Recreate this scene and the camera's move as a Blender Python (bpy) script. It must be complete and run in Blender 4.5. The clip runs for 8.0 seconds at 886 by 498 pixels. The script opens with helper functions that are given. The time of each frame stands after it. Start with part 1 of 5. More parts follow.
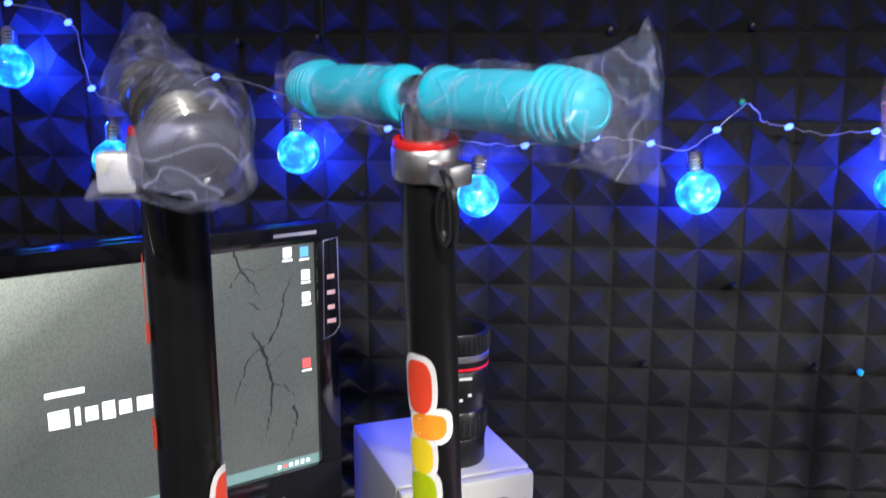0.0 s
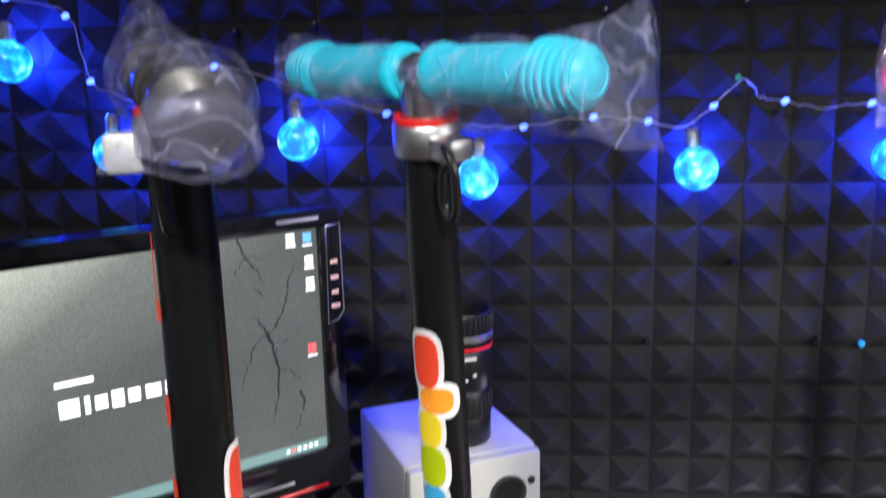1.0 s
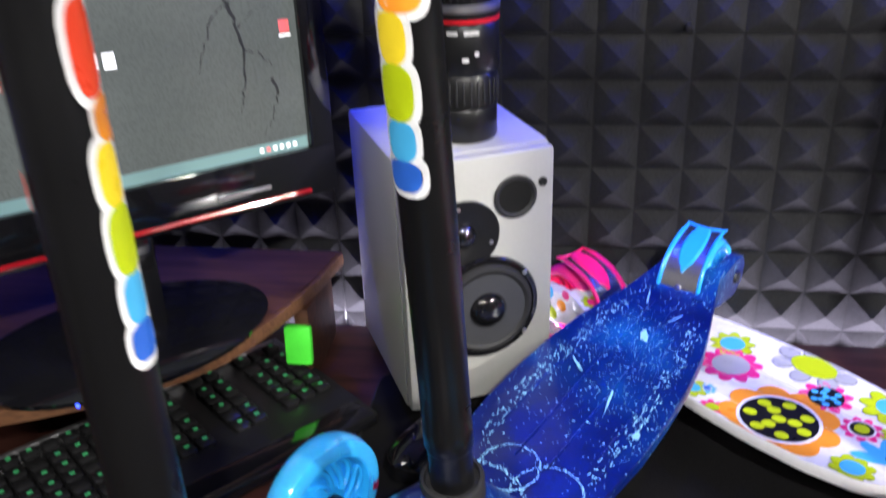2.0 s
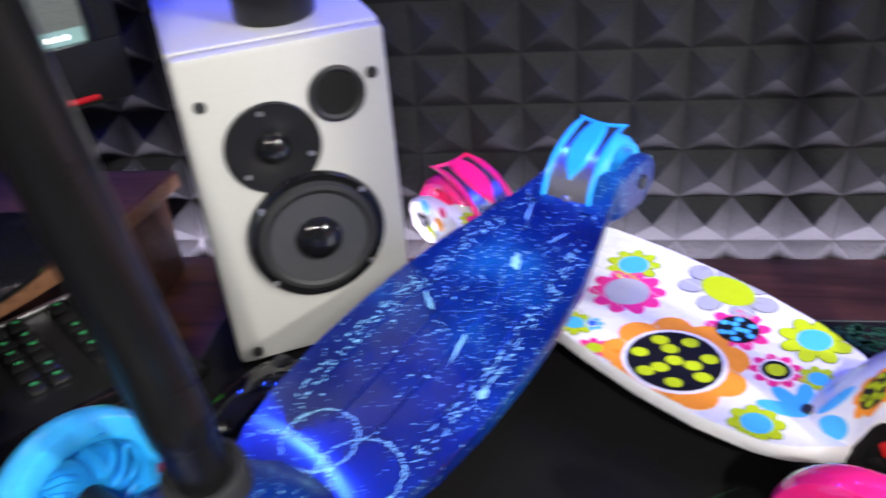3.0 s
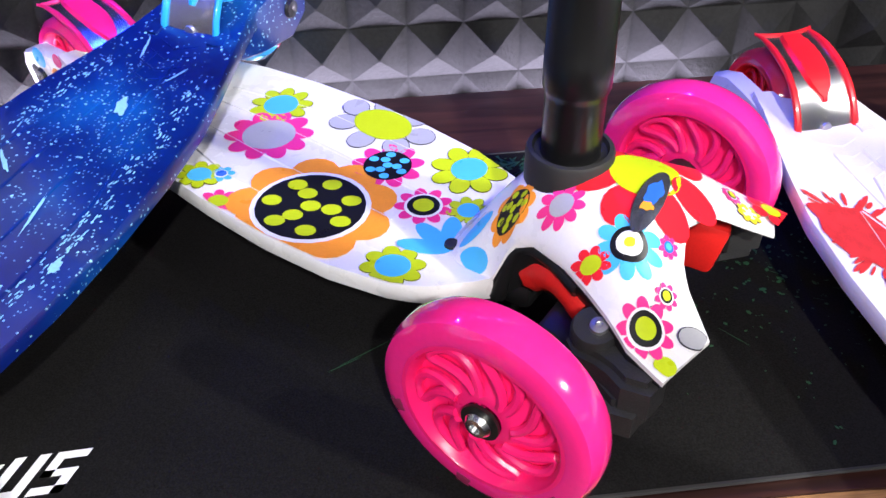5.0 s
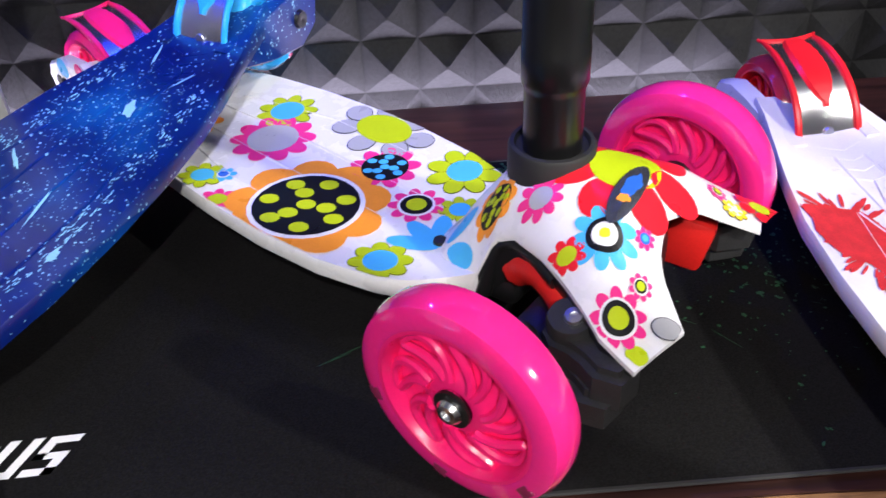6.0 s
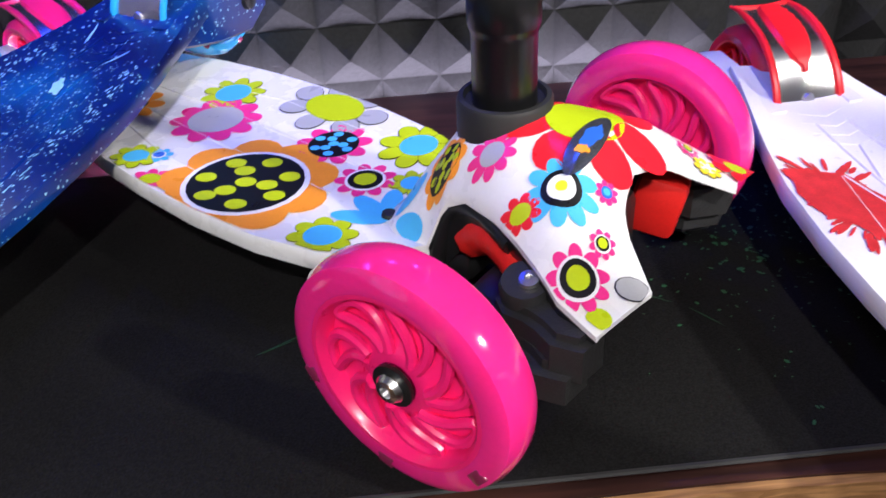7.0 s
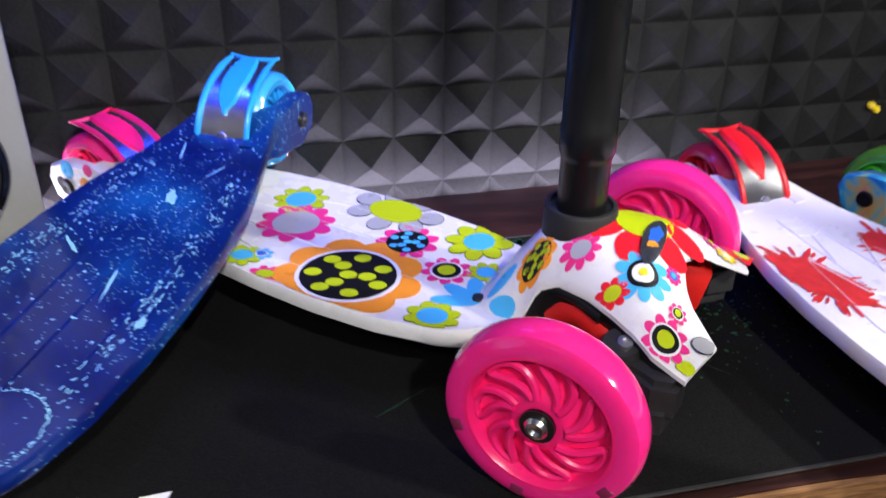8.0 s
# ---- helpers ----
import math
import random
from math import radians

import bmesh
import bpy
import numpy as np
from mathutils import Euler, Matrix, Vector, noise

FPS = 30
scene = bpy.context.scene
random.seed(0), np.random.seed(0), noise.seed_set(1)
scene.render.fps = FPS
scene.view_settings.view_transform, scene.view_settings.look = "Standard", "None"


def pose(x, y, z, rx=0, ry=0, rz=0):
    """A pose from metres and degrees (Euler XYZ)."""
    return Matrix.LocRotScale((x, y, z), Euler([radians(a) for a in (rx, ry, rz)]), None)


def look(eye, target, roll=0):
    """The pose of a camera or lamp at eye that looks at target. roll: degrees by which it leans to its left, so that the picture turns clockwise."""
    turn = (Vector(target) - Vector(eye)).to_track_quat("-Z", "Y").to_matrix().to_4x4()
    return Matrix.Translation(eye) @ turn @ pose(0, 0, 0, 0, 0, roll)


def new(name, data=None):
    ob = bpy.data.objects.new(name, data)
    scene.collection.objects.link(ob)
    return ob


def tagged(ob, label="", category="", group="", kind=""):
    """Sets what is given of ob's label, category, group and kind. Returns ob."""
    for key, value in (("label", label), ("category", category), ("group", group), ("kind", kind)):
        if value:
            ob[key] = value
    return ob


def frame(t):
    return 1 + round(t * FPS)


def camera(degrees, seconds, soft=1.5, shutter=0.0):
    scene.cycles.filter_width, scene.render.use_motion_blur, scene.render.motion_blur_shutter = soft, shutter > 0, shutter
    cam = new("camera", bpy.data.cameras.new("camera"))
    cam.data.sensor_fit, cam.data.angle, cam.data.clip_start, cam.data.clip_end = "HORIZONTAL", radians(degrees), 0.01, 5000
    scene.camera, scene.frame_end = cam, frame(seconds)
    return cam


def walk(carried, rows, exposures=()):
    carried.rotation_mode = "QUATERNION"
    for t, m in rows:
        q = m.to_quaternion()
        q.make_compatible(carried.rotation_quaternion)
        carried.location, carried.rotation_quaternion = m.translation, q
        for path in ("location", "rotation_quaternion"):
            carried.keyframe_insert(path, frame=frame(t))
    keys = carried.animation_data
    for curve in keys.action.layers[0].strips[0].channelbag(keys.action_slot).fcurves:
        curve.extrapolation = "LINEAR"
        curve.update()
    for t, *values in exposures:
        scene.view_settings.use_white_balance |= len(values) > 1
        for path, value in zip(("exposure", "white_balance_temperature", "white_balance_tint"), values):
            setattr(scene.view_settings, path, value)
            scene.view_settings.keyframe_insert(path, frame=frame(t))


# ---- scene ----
cam = camera(53.9, 8.0, 1.5, 0.5)
PATH = [
    (0, (0.033, 0.05, 1.466), (-0.175, 1.999, 1.066), 0.1),
    (0.5, (0.039, 0.038, 1.486), (-0.145, 1.998, 1.131), -0.6),
    (1, (0.032, 0.041, 1.458), (-0.176, 1.985, 1.038), -1.4),
    (1.2, (0.032, 0.051, 1.44), (-0.188, 1.971, 0.927), -1.7),
    (1.5, (0.034, 0.082, 1.389), (-0.202, 1.955, 0.729), -1.9),
    (1.7, (0.037, 0.112, 1.354), (-0.21, 1.947, 0.598), -1.8),
    (2.8, (0.135, 0.297, 1.245), (-0.199, 1.965, 0.193), -4.2),
    (3, (0.171, 0.332, 1.233), (-0.11, 2.001, 0.167), -5.0),
    (3.1, (0.191, 0.344, 1.232), (-0.068, 2.004, 0.147), -5.3),
    (3.5, (0.217, 0.375, 1.216), (0.21, 2.026, 0.086), -3.0),
    (4, (0.226, 0.384, 1.194), (0.397, 1.959, -0.027), -0.2),
    (4.5, (0.264, 0.401, 1.159), (0.466, 1.906, -0.142), -0.2),
    (5.8, (0.304, 0.383, 1.133), (0.373, 1.95, -0.107), -2.5),
    (6, (0.317, 0.378, 1.128), (0.376, 1.956, -0.099), -2.8),
    (6.5, (0.336, 0.389, 1.112), (0.385, 2.0, -0.073), -3.4),
    (7, (0.339, 0.391, 1.072), (0.421, 2.018, -0.088), -3.5),
    (7.5, (0.276, 0.363, 1.094), (0.514, 2.026, 0.009), -2.1),
    (8, (0.188, 0.313, 1.138), (0.603, 1.996, 0.14), 0.9),
]
walk(cam, [(t, look(eye, target, roll)) for t, eye, target, roll in PATH], [(0, 0.25), (1.0, 0.25), (1.7, 0.3), (2.8, 0.4), (3.5, 0.4), (4.5, 0.5), (6.0, 0.12), (7.0, 0.12), (7.5, 0.05), (8.0, 0.0)])

# light: ceiling tubes behind the camera, an LED strip behind the desk, blue bulbs on the wall
world = bpy.data.worlds.new("world")
scene.world = world
world.use_nodes = True
world.node_tree.nodes["Background"].inputs[0].default_value = (0.8, 0.9, 1.0, 1)
world.node_tree.nodes["Background"].inputs[1].default_value = 0.05

DESK, MAT_TOP = 0.75, 0.754
WALL_Y = 1.102


def area(name, m, sx, sy, watts, colour):
    d = bpy.data.lights.new(name, "AREA")
    d.shape, d.size, d.size_y, d.energy, d.color = "RECTANGLE", sx, sy, watts, colour
    ob = new(name, d)
    ob.matrix_world = m
    return ob


def spot(name, eye, target, degrees, watts, colour, radius):
    d = bpy.data.lights.new(name, "SPOT")
    d.spot_size, d.spot_blend, d.energy, d.color, d.shadow_soft_size = radians(degrees), 0.75, watts, colour, radius
    ob = new(name, d)
    ob.matrix_world = look(eye, target)
    return ob


spot("shaded_lamp_light", (1.50, -0.10, 1.75), (0.25, 0.80, 0.78), 54, 95, (1.0, 0.97, 0.93), 0.035)
spot("shaded_lamp_light_upper", (1.30, 0.20, 2.05), (0.25, 0.80, 0.78), 54, 42, (1.0, 0.97, 0.93), 0.03)
spot("shaded_lamp_light_high", (0.45, -0.9, 2.35), (0.25, 0.80, 0.75), 50, 132, (1.0, 0.97, 0.94), 0.04)
area("ceiling_tube_light", look((-0.5, -1.0, 2.5), (0.0, 0.5, 0.6)), 1.0, 0.10, 16, (1.0, 0.97, 0.95))
area("led_strip_light", pose(0.10, 1.0790, 0.733, 180, 0, 0), 1.02, 0.010, 5.2, (0.82, 0.76, 1.0))


# materials
def node_mat(name):
    m = bpy.data.materials.new(name)
    m.use_nodes = True
    return m, m.node_tree.nodes, m.node_tree.links, m.node_tree.nodes["Principled BSDF"]


def ramp(nodes, stops):
    r = nodes.new("ShaderNodeValToRGB")
    while len(r.color_ramp.elements) < len(stops):
        r.color_ramp.elements.new(0.5)
    for e, (p, c) in zip(r.color_ramp.elements, stops):
        e.position, e.color = p, (*c, 1)
    return r


def plain(name, colour, rough=0.45, metal=0.0, vary=0.12, scale=60.0, bump=0.05, coat=0.0, spread=0.08, trans=0.0, ior=1.45):
    """A surface with fine grain, larger blotches and uneven gloss."""
    m, nodes, links, b = node_mat(name)
    co = nodes.new("ShaderNodeTexCoord")
    fine, wide = nodes.new("ShaderNodeTexNoise"), nodes.new("ShaderNodeTexNoise")
    fine.inputs["Scale"].default_value, wide.inputs["Scale"].default_value = scale * 12, scale
    fine.inputs["Detail"].default_value = wide.inputs["Detail"].default_value = 4
    for n in (fine, wide):
        links.new(co.outputs["Object"], n.inputs["Vector"])
    mix = nodes.new("ShaderNodeMath")
    mix.operation = "ADD"
    links.new(fine.outputs["Fac"], mix.inputs[0])
    links.new(wide.outputs["Fac"], mix.inputs[1])
    r = ramp(nodes, [(0.3, [c * (1 - vary) for c in colour]), (0.7, [min(1, c * (1 + vary)) for c in colour])])
    half = nodes.new("ShaderNodeMath")
    half.operation, half.inputs[1].default_value = "MULTIPLY", 0.5
    links.new(mix.outputs[0], half.inputs[0])
    links.new(half.outputs[0], r.inputs[0])
    links.new(r.outputs[0], b.inputs["Base Color"])
    rr = nodes.new("ShaderNodeMapRange")
    rr.inputs[3].default_value, rr.inputs[4].default_value = max(0.02, rough - spread), min(1, rough + spread)
    links.new(wide.outputs["Fac"], rr.inputs[0])
    links.new(rr.outputs[0], b.inputs["Roughness"])
    b.inputs["Metallic"].default_value, b.inputs["Coat Weight"].default_value = metal, coat
    b.inputs["Transmission Weight"].default_value, b.inputs["IOR"].default_value = trans, ior
    if bump:
        bp = nodes.new("ShaderNodeBump")
        bp.inputs["Strength"].default_value, bp.inputs["Distance"].default_value = bump, 0.001
        links.new(fine.outputs["Fac"], bp.inputs["Height"])
        links.new(bp.outputs[0], b.inputs["Normal"])
    return m


def glow(name, colour, strength):
    m, nodes, links, b = node_mat(name)
    b.inputs["Base Color"].default_value = (*colour, 1)
    b.inputs["Emission Color"].default_value = (*colour, 1)
    b.inputs["Emission Strength"].default_value = strength
    return m


def film_mat():
    """Thin clear packing film: see-through and creased, with glints and blue bulb light painted in."""
    m, nodes, links, b = node_mat("packing_film")
    co, n, n2 = nodes.new("ShaderNodeTexCoord"), nodes.new("ShaderNodeTexNoise"), nodes.new("ShaderNodeTexNoise")
    n.inputs["Scale"].default_value, n.inputs["Detail"].default_value, n.inputs["Distortion"].default_value = 26, 3, 1.2
    n2.inputs["Scale"].default_value, n2.inputs["Detail"].default_value, n2.inputs["Distortion"].default_value = 34, 1, 0.5
    bp = nodes.new("ShaderNodeBump")
    bp.inputs["Strength"].default_value, bp.inputs["Distance"].default_value = 0.35, 0.004
    links.new(n.outputs["Fac"], bp.inputs["Height"])
    # blue base colour stands in for the bulbs' light on the film
    b.inputs["Base Color"].default_value, b.inputs["Roughness"].default_value = (0.55, 0.56, 0.85, 1), 0.1
    b.inputs["Specular IOR Level"].default_value = 1.0
    b.inputs["Coat Weight"].default_value, b.inputs["Coat Roughness"].default_value = 1.0, 0.04
    links.new(bp.outputs[0], b.inputs["Normal"])
    links.new(bp.outputs[0], b.inputs["Coat Normal"])
    # narrow denser bands imitate glints along the creases
    r = ramp(nodes, [(0.30, (0.05, 0.05, 0.05)), (0.485, (0.09, 0.09, 0.09)), (0.505, (0.34, 0.34, 0.34)), (0.525, (0.09, 0.09, 0.09)), (0.66, (0.13, 0.13, 0.13)), (0.74, (0.36, 0.36, 0.36))])
    links.new(co.outputs["Object"], n.inputs["Vector"])
    links.new(co.outputs["Object"], n2.inputs["Vector"])
    links.new(n2.outputs["Fac"], r.inputs[0])
    clear, mix = nodes.new("ShaderNodeBsdfTransparent"), nodes.new("ShaderNodeMixShader")
    links.new(r.outputs[0], mix.inputs[0])
    links.new(clear.outputs[0], mix.inputs[1])
    links.new(b.outputs[0], mix.inputs[2])
    links.new(mix.outputs[0], nodes["Material Output"].inputs[0])
    return m


def glitter_mat():
    """Deep blue plastic with star-like printed specks and cloudy lighter drifts."""
    m, nodes, links, b = node_mat("star_print_plastic")
    co = nodes.new("ShaderNodeTexCoord")
    cloud = nodes.new("ShaderNodeTexNoise")
    cloud.inputs["Scale"].default_value, cloud.inputs["Detail"].default_value = 9, 6
    links.new(co.outputs["Object"], cloud.inputs["Vector"])
    base = ramp(nodes, [(0.30, (0.0006, 0.003, 0.055)), (0.45, (0.0008, 0.010, 0.12)), (0.58, (0.001, 0.026, 0.18)), (0.75, (0.003, 0.10, 0.36))])
    links.new(cloud.outputs["Fac"], base.inputs[0])
    last = base.outputs[0]
    for scale, size, amount in ((420, 0.28, 0.45), (260, 0.24, 0.75), (120, 0.13, 0.95)):
        v = nodes.new("ShaderNodeTexVoronoi")
        v.inputs["Scale"].default_value = scale
        links.new(co.outputs["Object"], v.inputs["Vector"])
        spot, keep, both = (nodes.new("ShaderNodeMath") for _ in range(3))
        spot.operation, spot.inputs[1].default_value = "LESS_THAN", size
        links.new(v.outputs["Distance"], spot.inputs[0])
        sep = nodes.new("ShaderNodeSeparateColor")
        links.new(v.outputs["Color"], sep.inputs[0])
        keep.operation = "LESS_THAN"
        dens = nodes.new("ShaderNodeMapRange")
        dens.inputs[1].default_value, dens.inputs[2].default_value = 0.4, 0.66
        dens.inputs[3].default_value, dens.inputs[4].default_value = 0.06, 0.42
        links.new(cloud.outputs["Fac"], dens.inputs[0])
        links.new(sep.outputs[0], keep.inputs[0])
        links.new(dens.outputs[0], keep.inputs[1])
        both.operation = "MULTIPLY"
        links.new(spot.outputs[0], both.inputs[0])
        links.new(keep.outputs[0], both.inputs[1])
        amt = nodes.new("ShaderNodeMath")
        amt.operation, amt.inputs[1].default_value = "MULTIPLY", amount
        links.new(both.outputs[0], amt.inputs[0])
        mix = nodes.new("ShaderNodeMix")
        mix.data_type = "RGBA"
        links.new(amt.outputs[0], mix.inputs[0])
        links.new(last, mix.inputs[6])
        mix.inputs[7].default_value = (0.35, 0.74, 0.95, 1)
        last = mix.outputs[2]
    links.new(last, b.inputs["Base Color"])
    b.inputs["Roughness"].default_value, b.inputs["Coat Weight"].default_value, b.inputs["Coat Roughness"].default_value = 0.3, 0.5, 0.08
    return m


def foam_mat():
    m = plain("acoustic_foam", (0.0155, 0.0155, 0.0165), 0.95, 0, 0.3, 22, 0.9, spread=0.03)
    n = m.node_tree.nodes
    n["Principled BSDF"].inputs["Specular IOR Level"].default_value = 0.15
    return m


def wood_mat(name, dark, light, scale=7.0):
    m, nodes, links, b = node_mat(name)
    co, mp = nodes.new("ShaderNodeTexCoord"), nodes.new("ShaderNodeMapping")
    mp.inputs["Scale"].default_value = (1.2, 14, 14)
    links.new(co.outputs["Object"], mp.inputs["Vector"])
    n, n2 = nodes.new("ShaderNodeTexNoise"), nodes.new("ShaderNodeTexNoise")
    n.inputs["Scale"].default_value, n.inputs["Detail"].default_value, n.inputs["Distortion"].default_value = scale, 8, 0.6
    n2.inputs["Scale"].default_value = 3
    links.new(mp.outputs[0], n.inputs["Vector"])
    links.new(co.outputs["Object"], n2.inputs["Vector"])
    add = nodes.new("ShaderNodeMath")
    add.operation = "MULTIPLY_ADD"
    add.inputs[1].default_value, add.inputs[2].default_value = 0.25, -0.12
    links.new(n2.outputs["Fac"], add.inputs[0])
    sm = nodes.new("ShaderNodeMath")
    links.new(n.outputs["Fac"], sm.inputs[0])
    links.new(add.outputs[0], sm.inputs[1])
    r = ramp(nodes, [(0.34, dark), (0.66, light)])
    links.new(sm.outputs[0], r.inputs[0])
    links.new(r.outputs[0], b.inputs["Base Color"])
    b.inputs["Roughness"].default_value = 0.42
    bp = nodes.new("ShaderNodeBump")
    bp.inputs["Strength"].default_value, bp.inputs["Distance"].default_value = 0.15, 0.001
    links.new(n.outputs["Fac"], bp.inputs["Height"])
    links.new(bp.outputs[0], b.inputs["Normal"])
    return m


def mat_cloth():
    """Black desk mat cloth with green splatter in one region."""
    m, nodes, links, b = node_mat("desk_mat_cloth")
    co = nodes.new("ShaderNodeTexCoord")
    weave = nodes.new("ShaderNodeTexNoise")
    weave.inputs["Scale"].default_value, weave.inputs["Detail"].default_value = 900, 2
    links.new(co.outputs["Object"], weave.inputs["Vector"])
    base = ramp(nodes, [(0.3, (0.005, 0.0048, 0.005)), (0.75, (0.013, 0.0125, 0.013))])
    links.new(weave.outputs["Fac"], base.inputs[0])
    links.new(base.outputs[0], b.inputs["Base Color"])
    b.inputs["Roughness"].default_value = 0.92
    b.inputs["Specular IOR Level"].default_value = 0.05
    bp = nodes.new("ShaderNodeBump")
    bp.inputs["Strength"].default_value, bp.inputs["Distance"].default_value = 0.3, 0.0005
    links.new(weave.outputs["Fac"], bp.inputs["Height"])
    links.new(bp.outputs[0], b.inputs["Normal"])
    return m


def led_bulb_mat():
    """Frosted bulb with bright and dim patches, lit blue from inside."""
    m, nodes, links, b = node_mat("lit_blue_bulb")
    co, v = nodes.new("ShaderNodeTexCoord"), nodes.new("ShaderNodeTexNoise")
    v.inputs["Scale"].default_value, v.inputs["Detail"].default_value = 70, 3
    links.new(co.outputs["Object"], v.inputs["Vector"])
    r = ramp(nodes, [(0.38, (0.0, 0.10, 0.75)), (0.5, (0.0, 0.35, 0.95)), (0.6, (0.05, 0.65, 1.0)), (0.72, (0.6, 0.95, 1.0))])
    links.new(v.outputs["Fac"], r.inputs[0])
    links.new(r.outputs[0], b.inputs["Emission Color"])
    b.inputs["Emission Strength"].default_value = 1.3
    b.inputs["Base Color"].default_value = (0.05, 0.25, 0.6, 1)
    b.inputs["Roughness"].default_value = 0.1
    return m


def screen_mat():
    """A lit screen: dark grey-green picture with a fine dot pattern and painted room glare."""
    m, nodes, links, b = node_mat("lit_screen")
    co, v, n = nodes.new("ShaderNodeTexCoord"), nodes.new("ShaderNodeTexVoronoi"), nodes.new("ShaderNodeTexNoise")
    v.inputs["Scale"].default_value, n.inputs["Scale"].default_value = 420, 6
    links.new(co.outputs["Object"], v.inputs["Vector"])
    links.new(co.outputs["Object"], n.inputs["Vector"])
    r = ramp(nodes, [(0.15, (0.048, 0.055, 0.053)), (0.6, (0.068, 0.077, 0.074))])
    links.new(v.outputs["Distance"], r.inputs[0])
    mix = nodes.new("ShaderNodeMix")
    mix.data_type, mix.blend_type = "RGBA", "MULTIPLY"
    mix.inputs[0].default_value = 1
    r2 = ramp(nodes, [(0.3, (0.8, 0.8, 0.8)), (0.7, (1, 1, 1))])
    links.new(n.outputs["Fac"], r2.inputs[0])
    links.new(r.outputs[0], mix.inputs[6])
    links.new(r2.outputs[0], mix.inputs[7])
    # room glare painted into the emission, brightest at the upper far corner
    sep, glare = nodes.new("ShaderNodeSeparateXYZ"), nodes.new("ShaderNodeMath")
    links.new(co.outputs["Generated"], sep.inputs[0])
    glare.operation = "SUBTRACT"
    links.new(sep.outputs["Z"], glare.inputs[0])
    links.new(sep.outputs["X"], glare.inputs[1])
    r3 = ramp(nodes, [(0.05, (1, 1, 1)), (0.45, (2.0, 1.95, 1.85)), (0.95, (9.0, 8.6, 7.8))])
    links.new(glare.outputs[0], r3.inputs[0])
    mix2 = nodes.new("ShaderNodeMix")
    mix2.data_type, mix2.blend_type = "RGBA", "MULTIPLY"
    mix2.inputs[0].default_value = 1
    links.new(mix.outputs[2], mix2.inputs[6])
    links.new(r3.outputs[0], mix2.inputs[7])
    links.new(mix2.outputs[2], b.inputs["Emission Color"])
    b.inputs["Emission Strength"].default_value = 1.6
    b.inputs["Base Color"].default_value = (0.02, 0.02, 0.02, 1)
    b.inputs["Roughness"].default_value = 0.28
    return m


FOAM, FILM, GLITTER = foam_mat(), film_mat(), glitter_mat()
WOOD = wood_mat("dark_mahogany_laminate", (0.016, 0.005, 0.004), (0.05, 0.017, 0.012))
WOOD_EDGE = wood_mat("raw_board_edge", (0.16, 0.075, 0.03), (0.38, 0.2, 0.085), 20)
SHELF = wood_mat("brown_shelf_laminate", (0.03, 0.012, 0.007), (0.085, 0.035, 0.02))
CLOTH, BULB, SCREEN = mat_cloth(), led_bulb_mat(), screen_mat()
BLACK = plain("black_plastic", (0.009, 0.009, 0.0095), 0.33)
WORN = plain("scuffed_black_plastic", (0.024, 0.024, 0.025), 0.42, vary=0.3, scale=90, bump=0.3)
POLE = plain("black_painted_steel", (0.006, 0.006, 0.0065), 0.3, bump=0.1, scale=25)
GLOSSY = plain("piano_black", (0.006, 0.006, 0.007), 0.08, coat=0.6, spread=0.03)
CHROME = plain("chrome", (0.80, 0.80, 0.81), 0.24, 1.0, 0.04, spread=0.06)
STEEL = plain("brushed_steel", (0.62, 0.62, 0.63), 0.40, 1.0, 0.08)
WHITE = plain("white_plastic", (0.80, 0.79, 0.80), 0.28, vary=0.03, coat=0.3)
PEARL = plain("milky_white_plastic", (0.74, 0.72, 0.78), 0.3, vary=0.05, coat=0.3)
SILVER = plain("silver_speaker_lacquer", (0.40, 0.40, 0.375), 0.42, vary=0.04, scale=20)
RUBBER = plain("black_rubber", (0.018, 0.018, 0.019), 0.6)
CONE = plain("grey_speaker_cone", (0.045, 0.046, 0.05), 0.35)
PINK = plain("pink_plastic", (0.92, 0.014, 0.17), 0.3, vary=0.05, coat=0.4)
CYAN = plain("cyan_rubber", (0.015, 0.52, 0.70), 0.45, vary=0.06)
SKY = plain("light_blue_plastic", (0.02, 0.36, 0.86), 0.3, vary=0.05, coat=0.4)
RED = plain("red_plastic", (0.80, 0.012, 0.022), 0.35, vary=0.05, coat=0.3)
GREEN = plain("green_plastic", (0.09, 0.66, 0.05), 0.3, vary=0.08, coat=0.4)
INK = plain("black_ink", (0.008, 0.008, 0.009), 0.3, vary=0.05)
LIME = plain("lime_ink", (0.50, 0.62, 0.01), 0.3, vary=0.05)
ORANGE = plain("orange_ink", (0.95, 0.32, 0.03), 0.3, vary=0.08)
AQUA = plain("blue_ink", (0.07, 0.45, 0.80), 0.3, vary=0.05)
MAGENTA = plain("magenta_ink", (0.86, 0.035, 0.24), 0.3, vary=0.05)
GREY = plain("grey_ink", (0.40, 0.40, 0.41), 0.3, vary=0.05)
REDINK = plain("red_ink", (0.82, 0.015, 0.03), 0.3, vary=0.05)
WHITEINK = plain("white_ink", (0.82, 0.82, 0.82), 0.3, vary=0.03)
YELLOW = plain("yellow_ink", (0.93, 0.70, 0.03), 0.3, vary=0.05)
BLUEINK = plain("deep_blue_ink", (0.03, 0.14, 0.62), 0.3, vary=0.05)
DRIPRED = plain("orange_red_ink", (0.85, 0.07, 0.03), 0.3, vary=0.05)
GREENINK = plain("green_splatter_ink", (0.008, 0.055, 0.022), 0.7)
HOLO = plain("foil_sticker", (0.36, 0.38, 0.46), 0.18, 0.9, 0.4, 90)
PLASTER = plain("painted_plaster", (0.58, 0.57, 0.55), 0.85, vary=0.06, scale=4)


